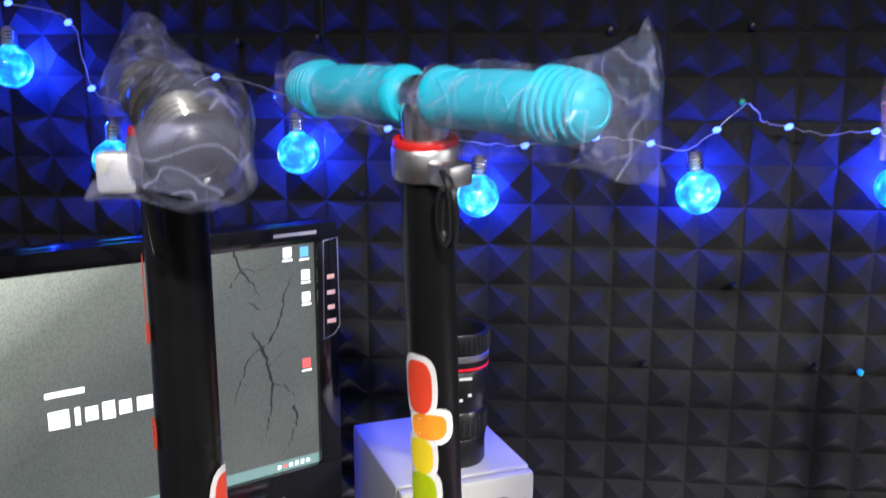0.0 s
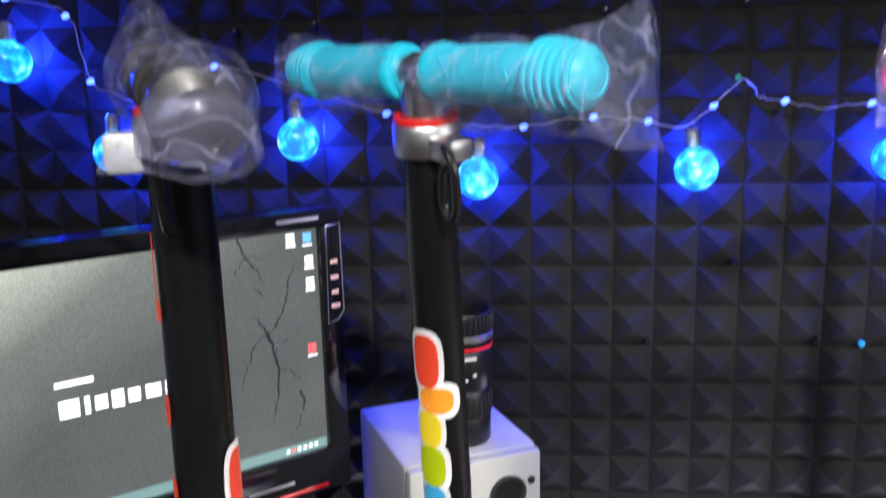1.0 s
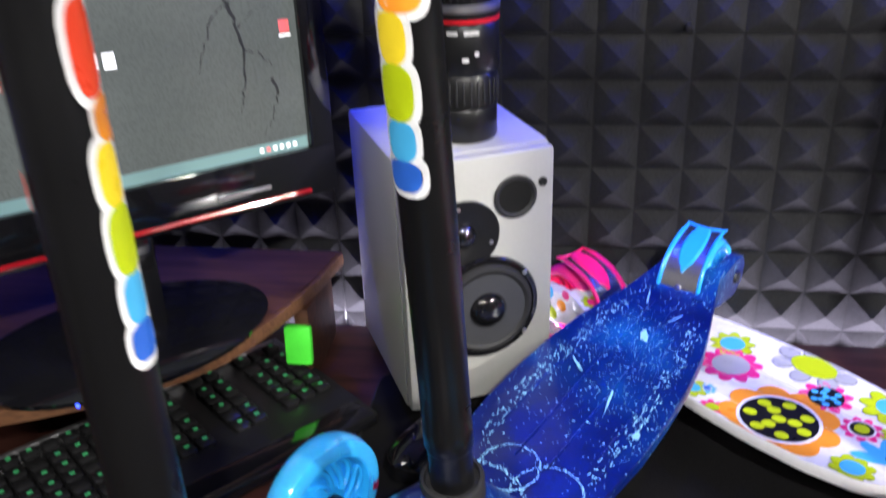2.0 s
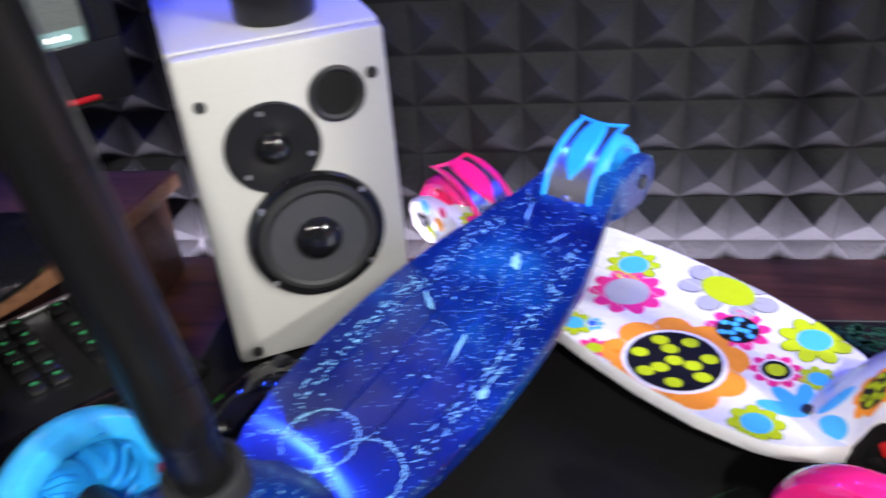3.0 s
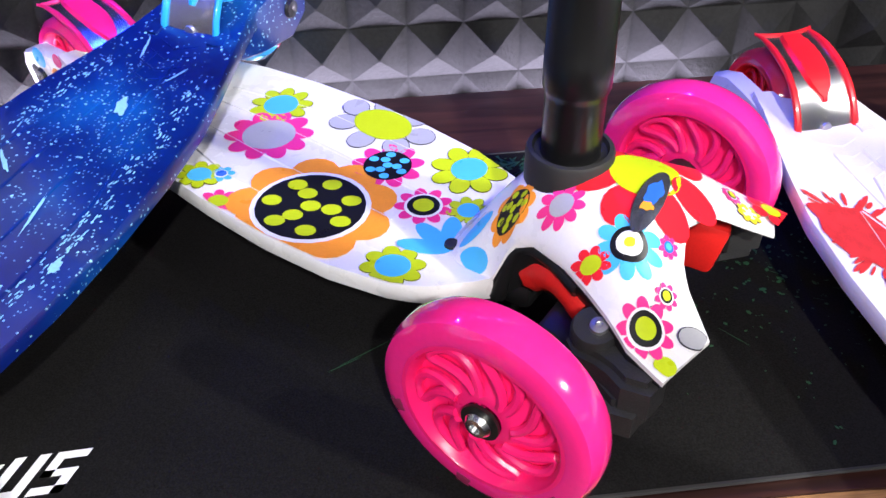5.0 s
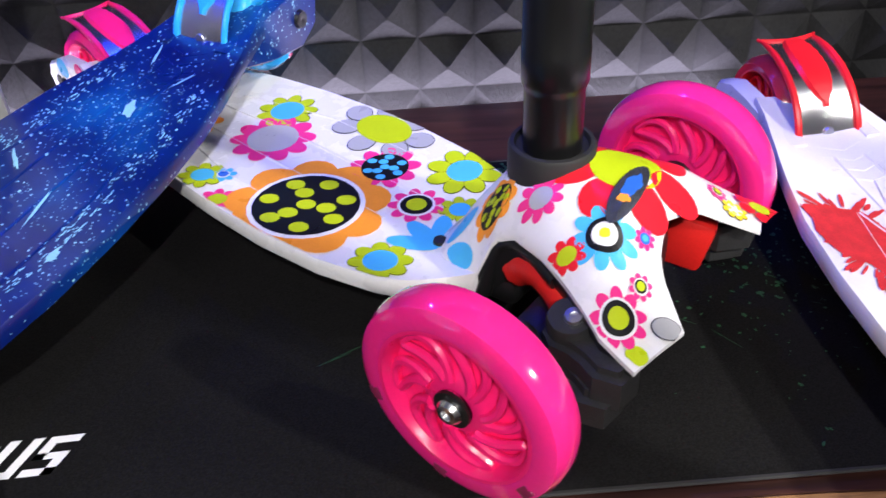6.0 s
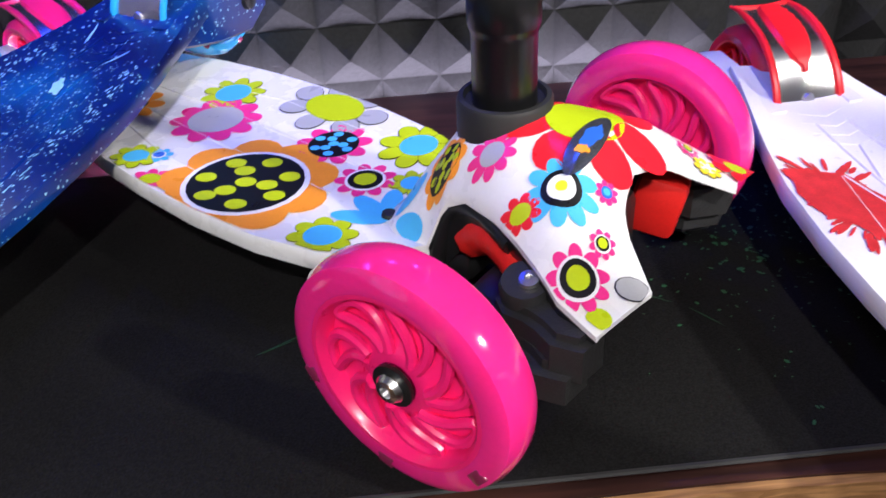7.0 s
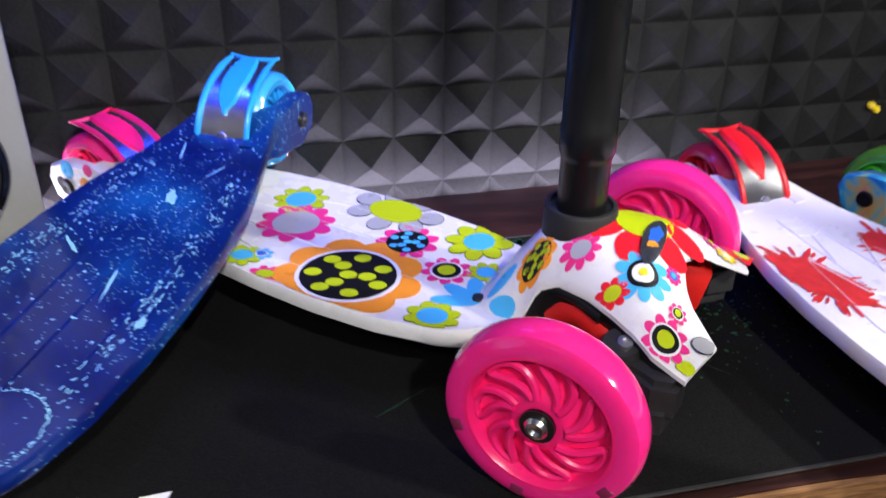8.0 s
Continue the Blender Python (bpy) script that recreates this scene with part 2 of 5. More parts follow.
def tyre_mat(name, colour):
    """Clear tinted rubber, cloudy inside."""
    m = plain(name, colour, 0.12, vary=0.06, scale=30, bump=0, coat=1.0, spread=0.04)
    b = m.node_tree.nodes["Principled BSDF"]
    b.inputs["Subsurface Weight"].default_value = 0.35
    b.inputs["Subsurface Radius"].default_value = (0.012, 0.004, 0.006)
    b.inputs["Subsurface Scale"].default_value = 0.6
    return m


TYRE_PINK = tyre_mat("clear_pink_tyre", (0.95, 0.022, 0.25))
TYRE_BLUE = tyre_mat("clear_blue_tyre", (0.05, 0.45, 0.90))
TYRE_RED = tyre_mat("clear_red_tyre", (0.75, 0.02, 0.05))
TYRE_GREEN = tyre_mat("clear_green_tyre", (0.13, 0.42, 0.03))


# mesh helpers
def part(name, bm, material, parent=None, label="", smooth=True):
    me = bpy.data.meshes.new(name)
    bmesh.ops.recalc_face_normals(bm, faces=bm.faces)
    for f in bm.faces:
        f.smooth = smooth
    bm.to_mesh(me)
    bm.free()
    for m in material if isinstance(material, (list, tuple)) else [material]:
        me.materials.append(m)
    if smooth:
        me.set_sharp_from_angle(angle=radians(38))
    ob = new(name, me)
    if parent:
        ob.parent = parent
    if label:
        tagged(ob, label)
    return ob


def thing(name, m, label, category, group="", kind=""):
    ob = new(name)
    ob.empty_display_size = 0.05
    ob.matrix_world = m
    return tagged(ob, label, category, group, kind)


def skin(bm, rings, cap=True, loop=False, slot=0):
    """Joins rings of points, each with the same count, into a skin."""
    vs = [[bm.verts.new(p) for p in r] for r in rings]
    pairs = list(zip(vs, vs[1:])) + ([(vs[-1], vs[0])] if loop else [])
    for a, b in pairs:
        n = len(a)
        for i in range(n):
            f = bm.faces.new((a[i], a[(i + 1) % n], b[(i + 1) % n], b[i]))
            f.material_index = slot
    if cap and not loop:
        for r in (vs[0][::-1], vs[-1]):
            bm.faces.new(r).material_index = slot
    return bm


def lathe(profile, n=40, m=None, bm=None, cap=True, loop=False, slot=0):
    """Turns (radius, height) pairs about z."""
    bm = bm or bmesh.new()
    m = m or Matrix()
    rings = [[m @ Vector((r * math.cos(a), r * math.sin(a), z)) for a in (2 * math.pi * i / n for i in range(n))] for r, z in profile]
    return skin(bm, rings, cap, loop, slot)


def tube(points, radius, n=12, bm=None, cap=True):
    """A round tube along points; radius is a number or one per point."""
    bm = bm or bmesh.new()
    pts = [Vector(p) for p in points]
    rings, up = [], None
    for i, p in enumerate(pts):
        d = (pts[min(i + 1, len(pts) - 1)] - pts[max(i - 1, 0)]).normalized()
        if up is None:
            up = d.orthogonal().normalized()
        side = d.cross(up).normalized()
        up = side.cross(d).normalized()
        r = radius[i] if isinstance(radius, (list, tuple)) else radius
        rings.append([p + r * (math.cos(a) * up + math.sin(a) * side) for a in (2 * math.pi * k / n for k in range(n))])
    return skin(bm, rings, cap)


def block(sx, sy, sz, m=None, bevel=0.002, bm=None, seg=2):
    """A box with rounded edges, centred, moved by m."""
    own = bmesh.new()
    bmesh.ops.create_cube(own, size=1, matrix=Matrix.Diagonal((sx, sy, sz, 1)))
    if bevel:
        bmesh.ops.bevel(own, geom=own.edges[:], offset=bevel, segments=seg, affect="EDGES", profile=0.5)
    own.transform(m or Matrix())
    if bm is None:
        return own
    me = bpy.data.meshes.new("tmp")
    own.to_mesh(me)
    own.free()
    bm.from_mesh(me)
    bpy.data.meshes.remove(me)
    return bm


def slab(outline, z0, z1, bevel=0.0):
    """A plate with the given outline in plan."""
    bm = bmesh.new()
    f = bm.faces.new([bm.verts.new((x, y, z0)) for x, y in outline])
    r = bmesh.ops.extrude_face_region(bm, geom=[f])
    bmesh.ops.translate(bm, verts=[v for v in r["geom"] if isinstance(v, bmesh.types.BMVert)], vec=(0, 0, z1 - z0))
    if bevel:
        bmesh.ops.recalc_face_normals(bm, faces=bm.faces)
        bmesh.ops.bevel(bm, geom=[e for e in bm.edges if abs(e.verts[0].co.z - e.verts[1].co.z) < 1e-6], offset=bevel, segments=2, affect="EDGES")
    return bm


# scooter shapes: local x forward, y left, z up from the ground under the steering pole
AXLE_F, AXLE_L, WHEEL_R = 0.0285, 0.1205, 0.0600
REAR_X, REAR_R, REAR_Z = -0.455, 0.042, 0.043
DECK_Z = 0.061


def deck_half(s):
    """Half the deck's width at s metres behind the pole."""
    return float(np.interp(s, (0.015, 0.03, 0.045, 0.06, 0.10, 0.15, 0.20, 0.25, 0.30, 0.34, 0.38, 0.41, 0.43),
                           (0.020, 0.040, 0.055, 0.064, 0.074, 0.0785, 0.078, 0.0745, 0.067, 0.056, 0.044, 0.036, 0.033)))


def deck_top(x, y):
    s, w = -x, deck_half(-x)
    rise = 0.010 * max(0.0, (s - 0.33) / 0.1) ** 2
    return DECK_Z + rise - 0.003 * (1 - (y / w) ** 2)


BODY_BACK, BODY_FRONT = -0.060, 0.104


def body_out(f):
    """Half the front cover's width at f metres ahead of the pole."""
    return float(np.interp(f, (-0.06, -0.045, -0.022, -0.008, 0.003, 0.025, 0.043, 0.06, 0.073, 0.104), (0.036, 0.043, 0.0445, 0.040, 0.041, 0.0490, 0.058, 0.0675, 0.0745, 0.0790)))


def body_in(f):
    """Half the notch between the two prongs."""
    return float(np.interp(f, (-0.06, 0.071, 0.0735, 0.076, 0.0835, 0.104), (0.0, 0.0, 0.012, 0.021, 0.031, 0.048)))


def body_top(x, y):
    ridge = float(np.interp(x, (-0.06, -0.054, -0.040, -0.020, -0.008, 0.02, 0.055, 0.073, 0.085, 0.104), (0.0590, 0.0640, 0.0880, 0.1150, 0.1220, 0.1270, 0.1235, 0.1085, 0.0985, 0.0880)))
    edge = float(np.interp(x, (-0.06, -0.022, -0.010, 0.003, 0.025, 0.043, 0.06, 0.073, 0.095, 0.104), (0.0555, 0.0555, 0.0880, 0.0960, 0.0970, 0.0950, 0.0920, 0.0865, 0.0810, 0.0790)))
    k = min(1.0, abs(y) / body_out(x))
    return ridge - (ridge - edge) * k ** 2.6


def ellipse(bm, surf, cx, cy, a, b, turn, slot, layer, n=18, wobble=0.0, lay=None):
    """A printed patch that follows the surface, a hair above it."""
    c, s = math.cos(turn), math.sin(turn)

    def at(k, t):
        w = 1 + wobble * math.sin(5 * t + cx * 900) + wobble * 0.6 * math.sin(9 * t + cy * 700)
        x, y = k * a * w * math.cos(t), k * b * w * math.sin(t)
        px, py = cx + x * c - y * s, cy + x * s + y * c
        if lay:
            px, py = lay[0] + (px - lay[0]) * lay[2], lay[1] + (py - lay[1]) * lay[3]
        if surf is deck_top:
            w = deck_half(-px) - 0.002
            py = max(-w, min(w, py))
        elif surf is body_top:
            px = max(BODY_BACK, min(px, BODY_FRONT - 0.001))
            w = body_out(px) - 0.0005
            py = max(-w, min(w, py))
        return bm.verts.new((px, py, surf(px, py) + 0.0006 + 0.00025 * layer))

    mid = at(0, 0)
    rings = [[at(k, 2 * math.pi * i / n) for i in range(n)] for k in (0.5, 1.0)]
    for i in range(n):
        j = (i + 1) % n
        bm.faces.new((mid, rings[0][i], rings[0][j])).material_index = slot
        bm.faces.new((rings[0][i], rings[1][i], rings[1][j], rings[0][j])).material_index = slot


def flower(parent, surf, x, y, R, petals, petal, cores, dots=None, turn=0.0, outline=True, stretch=1.0, broad=1.0):
    """A printed flower: petals with a dark outline, then discs of falling size, then dots. cores: (size, material)."""
    mats, bm = [petal, INK], bmesh.new()
    e = 0.002  # a print keeps its size on a slope, so its plan shrinks
    dx, dy = (surf(x + e, y) - surf(x - e, y)) / (2 * e), (surf(x, y + e) - surf(x, y - e)) / (2 * e)
    lay = (x, y, 1 / math.hypot(1, dx), 1 / math.hypot(1, dy))
    wide = min(0.34, broad * (1.98 if petals < 11 else 2.35) / petals) * R
    for i in range(petals):
        t = turn + 2 * math.pi * i / petals
        px, py = x + 0.68 * R * math.cos(t) * stretch, y + 0.68 * R * math.sin(t)
        if outline:
            ellipse(bm, surf, px, py, 0.345 * R, wide + 0.02 * R, t, 1, 0, 16, 0.0, lay)
        ellipse(bm, surf, px, py, 0.33 * R, wide, t, 0, 1, 16, 0.0, lay)
    layer = 2
    for size, m in cores:
        if m not in mats:
            mats.append(m)
        ellipse(bm, surf, x, y, size * R * stretch, size * R, 0, mats.index(m), layer, 24, 0.0, lay)
        layer += 1
    if dots:
        count, size, m = dots
        if m not in mats:
            mats.append(m)
        spread = cores[-1][0] * R
        spots = [(0, 0)] if count > 6 else []
        inner = 3 if count > 9 else 0
        outer = count - len(spots) - inner
        spots += [(0.4 * spread * math.cos(2.1 * i + 0.4), 0.4 * spread * math.sin(2.1 * i + 0.4)) for i in range(inner)]
        spots += [(0.74 * spread * math.cos(2 * math.pi * i / outer), 0.74 * spread * math.sin(2 * math.pi * i / outer)) for i in range(outer)]
        for dx, dy in spots:
            ellipse(bm, surf, x + dx, y + dy, size * R * 1.15, size * R, 0.5, mats.index(m), layer, 12, 0.0, lay)
    return part("printed_flower", bm, mats, parent)


# the setting
def foam_wall():
    """Pyramid foam sheets with real relief, 50 mm pitch, on a backing board."""
    pitch, relief, x0, z0 = 0.0505, 0.013, 0.280 - 30 * 0.0505, 0.803 - 14 * 0.0505
    nx, nz = 62, 38
    wall = part("wall_north", block(nx * pitch, 0.06, nz * pitch + 0.1, Matrix.Translation((x0 + nx * pitch / 2, WALL_Y + 0.042, z0 + nz * pitch / 2)), 0), PLASTER, smooth=False)
    tagged(wall, "wall lined with dark grey pyramid acoustic foam", "wall", kind="structure")
    verts, faces = [], []
    rng = random.Random(4)
    for i in range(nx):
        for k in range(nz):
            x, z = x0 + i * pitch, z0 + k * pitch
            g = 0.0006
            b = len(verts)
            lip = 0.0012
            verts += [(x + g, WALL_Y, z + g), (x + pitch - g, WALL_Y, z + g), (x + pitch - g, WALL_Y, z + pitch - g), (x + g, WALL_Y, z + pitch - g)]
            tx, tz = x + pitch / 2 + rng.uniform(-0.001, 0.001), z + pitch / 2 + rng.uniform(-0.001, 0.001)
            r = relief + rng.uniform(-0.001, 0.001)
            verts += [(tx - lip, WALL_Y - r, tz - lip), (tx + lip, WALL_Y - r, tz - lip), (tx + lip, WALL_Y - r, tz + lip), (tx - lip, WALL_Y - r, tz + lip)]
            for a in range(4):
                c = (a + 1) % 4
                faces.append((b + a, b + c, b + 4 + c, b + 4 + a))
            faces.append((b + 4, b + 5, b + 6, b + 7))
    sheet = block(nx * pitch, 0.011, nz * pitch, Matrix.Translation((x0 + nx * pitch / 2, WALL_Y + 0.0058, z0 + nz * pitch / 2)), 0)
    part("foam_backing", sheet, FOAM, wall, smooth=False)
    for k, (sx, sz, x, z) in enumerate([(nx * pitch, 0.0016, x0 + nx * pitch / 2, 0.803 + pitch * n_) for n_ in (-4, 6, 16)] + [(0.0016, nz * pitch, 0.280 + pitch * n_, z0 + nz * pitch / 2) for n_ in (-10,)]):
        part("seam", block(sx, 0.0008, sz, Matrix.Translation((x, WALL_Y - 0.0006, z)), 0), INK, wall, "dark joint between foam sheets", smooth=False)
    me = bpy.data.meshes.new("foam_pyramids")
    me.from_pydata(verts, [], faces)
    me.materials.append(FOAM)
    me.update()
    ob = new("foam_pyramids", me)
    ob.parent = wall
    tagged(ob, "dark grey foam pyramids in rows", kind="stuff")


foam_wall()
for name, sx, sy, sz, x, y, z, mat_ in (("wall_south", 4.2, 0.1, 2.7, 0, -2.05, 1.35, PLASTER), ("wall_west", 0.1, 3.2, 2.7, -1.75, -0.45, 1.35, PLASTER),
                                        ("wall_east", 0.1, 3.2, 2.7, 2.1, -0.45, 1.35, PLASTER), ("floor", 4.2, 3.4, 0.1, 0.1, -0.4, -0.05, SHELF),
                                        ("ceiling", 4.2, 3.4, 0.1, 0.1, -0.4, 2.76, PLASTER)):
    tagged(part(name, block(sx, sy, sz, Matrix.Translation((x, y, z)), 0), mat_, smooth=False), "plain " + name.split("_")[0] + " of the room", name.split("_")[0], kind="structure")


def bend(points, steps=8):
    """A smooth line through points (Catmull-Rom)."""
    p = [Vector(q) for q in points]
    p = [2 * p[0] - p[1], *p, 2 * p[-1] - p[-2]]
    out = []
    for a, b, c, d in zip(p, p[1:], p[2:], p[3:]):
        for i in range(steps):
            t = i / steps
            out.append(0.5 * ((2 * b) + (c - a) * t + (2 * a - 5 * b + 4 * c - d) * t * t + (3 * b - a - 3 * c + d) * t ** 3))
    return out + [p[-2]]


def desk():
    d = thing("desk", pose(0, 0, 0), "dark mahogany corner desk with a raw chipped front edge", "desk")
    front = bend([(-1.2, 0.2, 0), (-0.45, 0.2, 0), (-0.1, 0.27, 0), (0.1, 0.48, 0), (0.22, 0.612, 0), (0.33, 0.636, 0), (0.56, 0.636, 0), (0.63, 0.60, 0), (0.70, 0.45, 0), (0.85, 0.38, 0), (1.25, 0.36, 0)], 6)
    outline = [(p.x, p.y) for p in front] + [(1.25, 1.0730), (-1.2, 1.0730)]
    part("desktop", slab(outline, 0.724, DESK, 0.0015), WOOD, d, smooth=False)
    edge = bmesh.new()
    rng = random.Random(2)
    rings = []
    fine = bend(front, 3)
    for p in fine:
        j = rng.uniform(0, 0.0012)
        rings.append([(p.x, p.y - 0.003 - j, 0.7255), (p.x, p.y - 0.0045 - j * 2, 0.738), (p.x, p.y - 0.003 - rng.uniform(0, 0.002), 0.7488), (p.x, p.y + 0.001, 0.7488), (p.x, p.y + 0.001, 0.7255)])
    part("front_edge", skin(edge, rings), WOOD_EDGE, d, "raw chipboard edge, chipped", smooth=False)
    for x, y in ((-1.1, 0.9), (-1.1, 0.3), (1.15, 0.95), (1.15, 0.45), (0.1, 0.95)):
        part("leg", block(0.05, 0.05, 0.724, Matrix.Translation((x, y, 0.362)), 0.002), WOOD, d)
    strip = thing("led_strip", pose(0.10, 1.0755, 0.720), "thin LED strip stuck behind the desk edge", "light strip")
    part("carrier", block(1.02, 0.004, 0.008, None, 0.0005), WHITE, strip)


desk()


def desk_mat():
    xs = (-0.15, 0.612)
    ys = (0.6495, 0.968)
    m = thing("desk_mat", pose(0, 0, DESK + 0.0003), "large black cloth desk mat with green splatter", "desk mat")
    r = 0.02
    outline = []
    for cx, cy, a0 in ((xs[1] - r, ys[1] - r, 0), (xs[0] + r, ys[1] - r, 90), (xs[0] + r, ys[0] + r, 180), (xs[1] - r, ys[0] + r, 270)):
        outline += [(cx + r * math.cos(radians(a0 + 15 * i)), cy + r * math.sin(radians(a0 + 15 * i))) for i in range(7)]
    part("cloth", slab(outline, 0, MAT_TOP - DESK - 0.0003, 0.001), CLOTH, m, smooth=False)
    hem = tube([(x, y, 0.003) for x, y in outline + outline[:1]], 0.0015, 6)
    part("hem", hem, RUBBER, m, "stitched black hem")
    flat = lambda x, y: MAT_TOP - DESK - 0.0003
    rng = random.Random(11)
    bm = bmesh.new()
    for _ in range(560):
        x = rng.gauss(0.56, 0.045)
        y = rng.gauss(0.85, 0.075)
        if not (0.45 < x < 0.605 and 0.66 < y < 0.96):
            continue
        a = abs(rng.gauss(0, 0.0006)) + 0.0003
        long = 6.0 if rng.random() < 0.06 else rng.uniform(0.9, 1.7)
        ellipse(bm, flat, x, y, a * long, a * (0.4 if long > 5 else 0.85), rng.uniform(-0.9, -0.3) if long > 5 else rng.uniform(0, 3), 0, 0, 11, 0.18)
    for _ in range(220):
        x, y = rng.uniform(0.35, 0.46), rng.uniform(0.925, 0.962)
        a = abs(rng.gauss(0, 0.0016)) + 0.0005
        ellipse(bm, flat, x, y, a * rng.uniform(1, 3), a * 0.7, rng.uniform(0, 3), 0, 0, 8, 0.3)
    tagged(part("green_splatter", bm, GREENINK, m, "dark green paint-like splatter print"), kind="stuff")
    for x, y, ln, t in ((0.275, 0.765, 0.02, 0.5), (0.262, 0.757, 0.012, 0.45), (0.47, 0.775, 0.02, -0.6), (0.5, 0.75, 0.012, -0.9)):
        bm = bmesh.new()
        ellipse(bm, flat, x, y, ln, 0.0003, t, 0, 1, 8)
        part("scuff", bm, GREENINK, m, "thin scuff line")
    # worn white block lettering, kept as plain slanted shapes
    for u, strokes in ((0.0, ((0, 0.022, 0.018, 0.027), (0, 0.011, 0.006, 0.022), (0, 0.011, 0.018, 0.0155), (0.012, 0, 0.018, 0.011), (0, 0, 0.018, 0.005))), (-0.0225, ((0, 0, 0.006, 0.027), (0.013, 0, 0.019, 0.027), (0.006, 0, 0.013, 0.005))),
                       (-0.045, ((0, 0, 0.006, 0.036), (0.013, 0, 0.019, 0.024), (0.006, 0.017, 0.013, 0.023))), (-0.066, ((0, 0, 0.006, 0.027), (0.013, 0, 0.018, 0.027)))):
        bm = bmesh.new()
        for x0, y0, x1, y1 in strokes:
            bm.faces.new([bm.verts.new((0.094 + u + x + 0.45 * y, 0.686 + y + 0.05 * (u + x), 0.0042)) for x, y in ((x0, y0), (x1, y0), (x1, y1), (x0, y1))])
        part("printed_mark", bm, WHITEINK, m, "worn off-white slanted print", smooth=False)


desk_mat()


# scooters: local x forward, y left, z up from the ground under the steering pole
SMOKE = plain("smoked_clear_plastic", (0.22, 0.02, 0.07), 0.12, coat=0.6)


def wheel(name, parent, m, R, width, tyre, rim, ribs, label):
    """A clear tyre on a swirl-ribbed rim with a bolted hub."""
    w = part(name, lathe([(R * 0.72, -width * 0.46), (R * 0.86, -width / 2), (R * 0.955, -width * 0.40), (R * 0.993, -width * 0.2), (R, 0),
                          (R * 0.993, width * 0.2), (R * 0.955, width * 0.40), (R * 0.86, width / 2), (R * 0.72, width * 0.46)], 56, None, None, False, True), tyre, parent, label)
    w.matrix_local = m
    part("rim", lathe([(R * 0.17, -width * 0.35), (R * 0.24, -width * 0.36), (R * 0.30, -width * 0.30), (R * 0.36, -width * 0.20), (R * 0.60, -width * 0.10), (R * 0.66, -width * 0.16), (R * 0.695, -width * 0.40), (R * 0.72, -width * 0.47), (R * 0.775, -width * 0.47), (R * 0.775, width * 0.47), (R * 0.72, width * 0.47), (R * 0.695, width * 0.40), (R * 0.66, width * 0.16), (R * 0.60, width * 0.10), (R * 0.36, width * 0.20), (R * 0.30, width * 0.30), (R * 0.24, width * 0.36), (R * 0.17, width * 0.35)], 48, None, None, False, True), rim, w)
    for side in (-1, 1):
        for i in range(ribs):
            a0 = 2 * math.pi * i / ribs
            pts = []
            for j in range(21):
                u = math.sin(math.pi / 2 * (j if j <= 10 else 20 - j) / 10)
                wide = (1 if j <= 10 else -1) * (2.45 / ribs) * (0.25 + 0.75 * u) * math.sqrt(max(0.0, 1 - u ** 6))
                a, r = a0 + 0.60 * u ** 1.3 * side + wide, R * (0.27 + 0.40 * u)
                pts.append((r * math.cos(a), r * math.sin(a), side * width * (0.34 - 0.13 * u)))
            part("spoke", tube(pts, 0.0027 * R / 0.06, 8), rim, w)
    for i in range(10):
        a = 2 * math.pi * (i + 0.3) / 10
        if i % 2:
            bm = block(0.0085, 0.0016, 0.0012, pose(R * 0.80 * math.cos(a), R * 0.80 * math.sin(a), -width * 0.485, 0, 0, math.degrees(a) + 90), 0.0004)
            part("slot_mark", bm, rim, w)
    for degrees in (200, 260, 325):
        a = radians(degrees)
        part("lamp_window", block(0.007 * R / 0.06, 0.009 * R / 0.06, width * 1.004, pose(R * 0.86 * math.cos(a), R * 0.86 * math.sin(a), 0, 0, 0, degrees), 0.001), SMOKE, w, "dark clear lamp window")
    for side in (-1, 1):
        part("washer", lathe([(0.0, 0), (0.0105 * R / 0.06, 0), (0.0105 * R / 0.06, 0.002), (0.0, 0.002)], 24, pose(0, 0, side * width * 0.40 - (0.002 if side < 0 else 0))), BLACK, w)
        b = part("axle_bolt", lathe([(0.0, 0), (0.007, 0.0), (0.0072, 0.002), (0.0055, 0.0045), (0.003, 0.005), (0.003, 0.003), (0.0, 0.003)], 20, pose(0, 0, side * width * 0.46, 0 if side > 0 else 180)), CHROME, w, "chrome axle bolt")
    return w


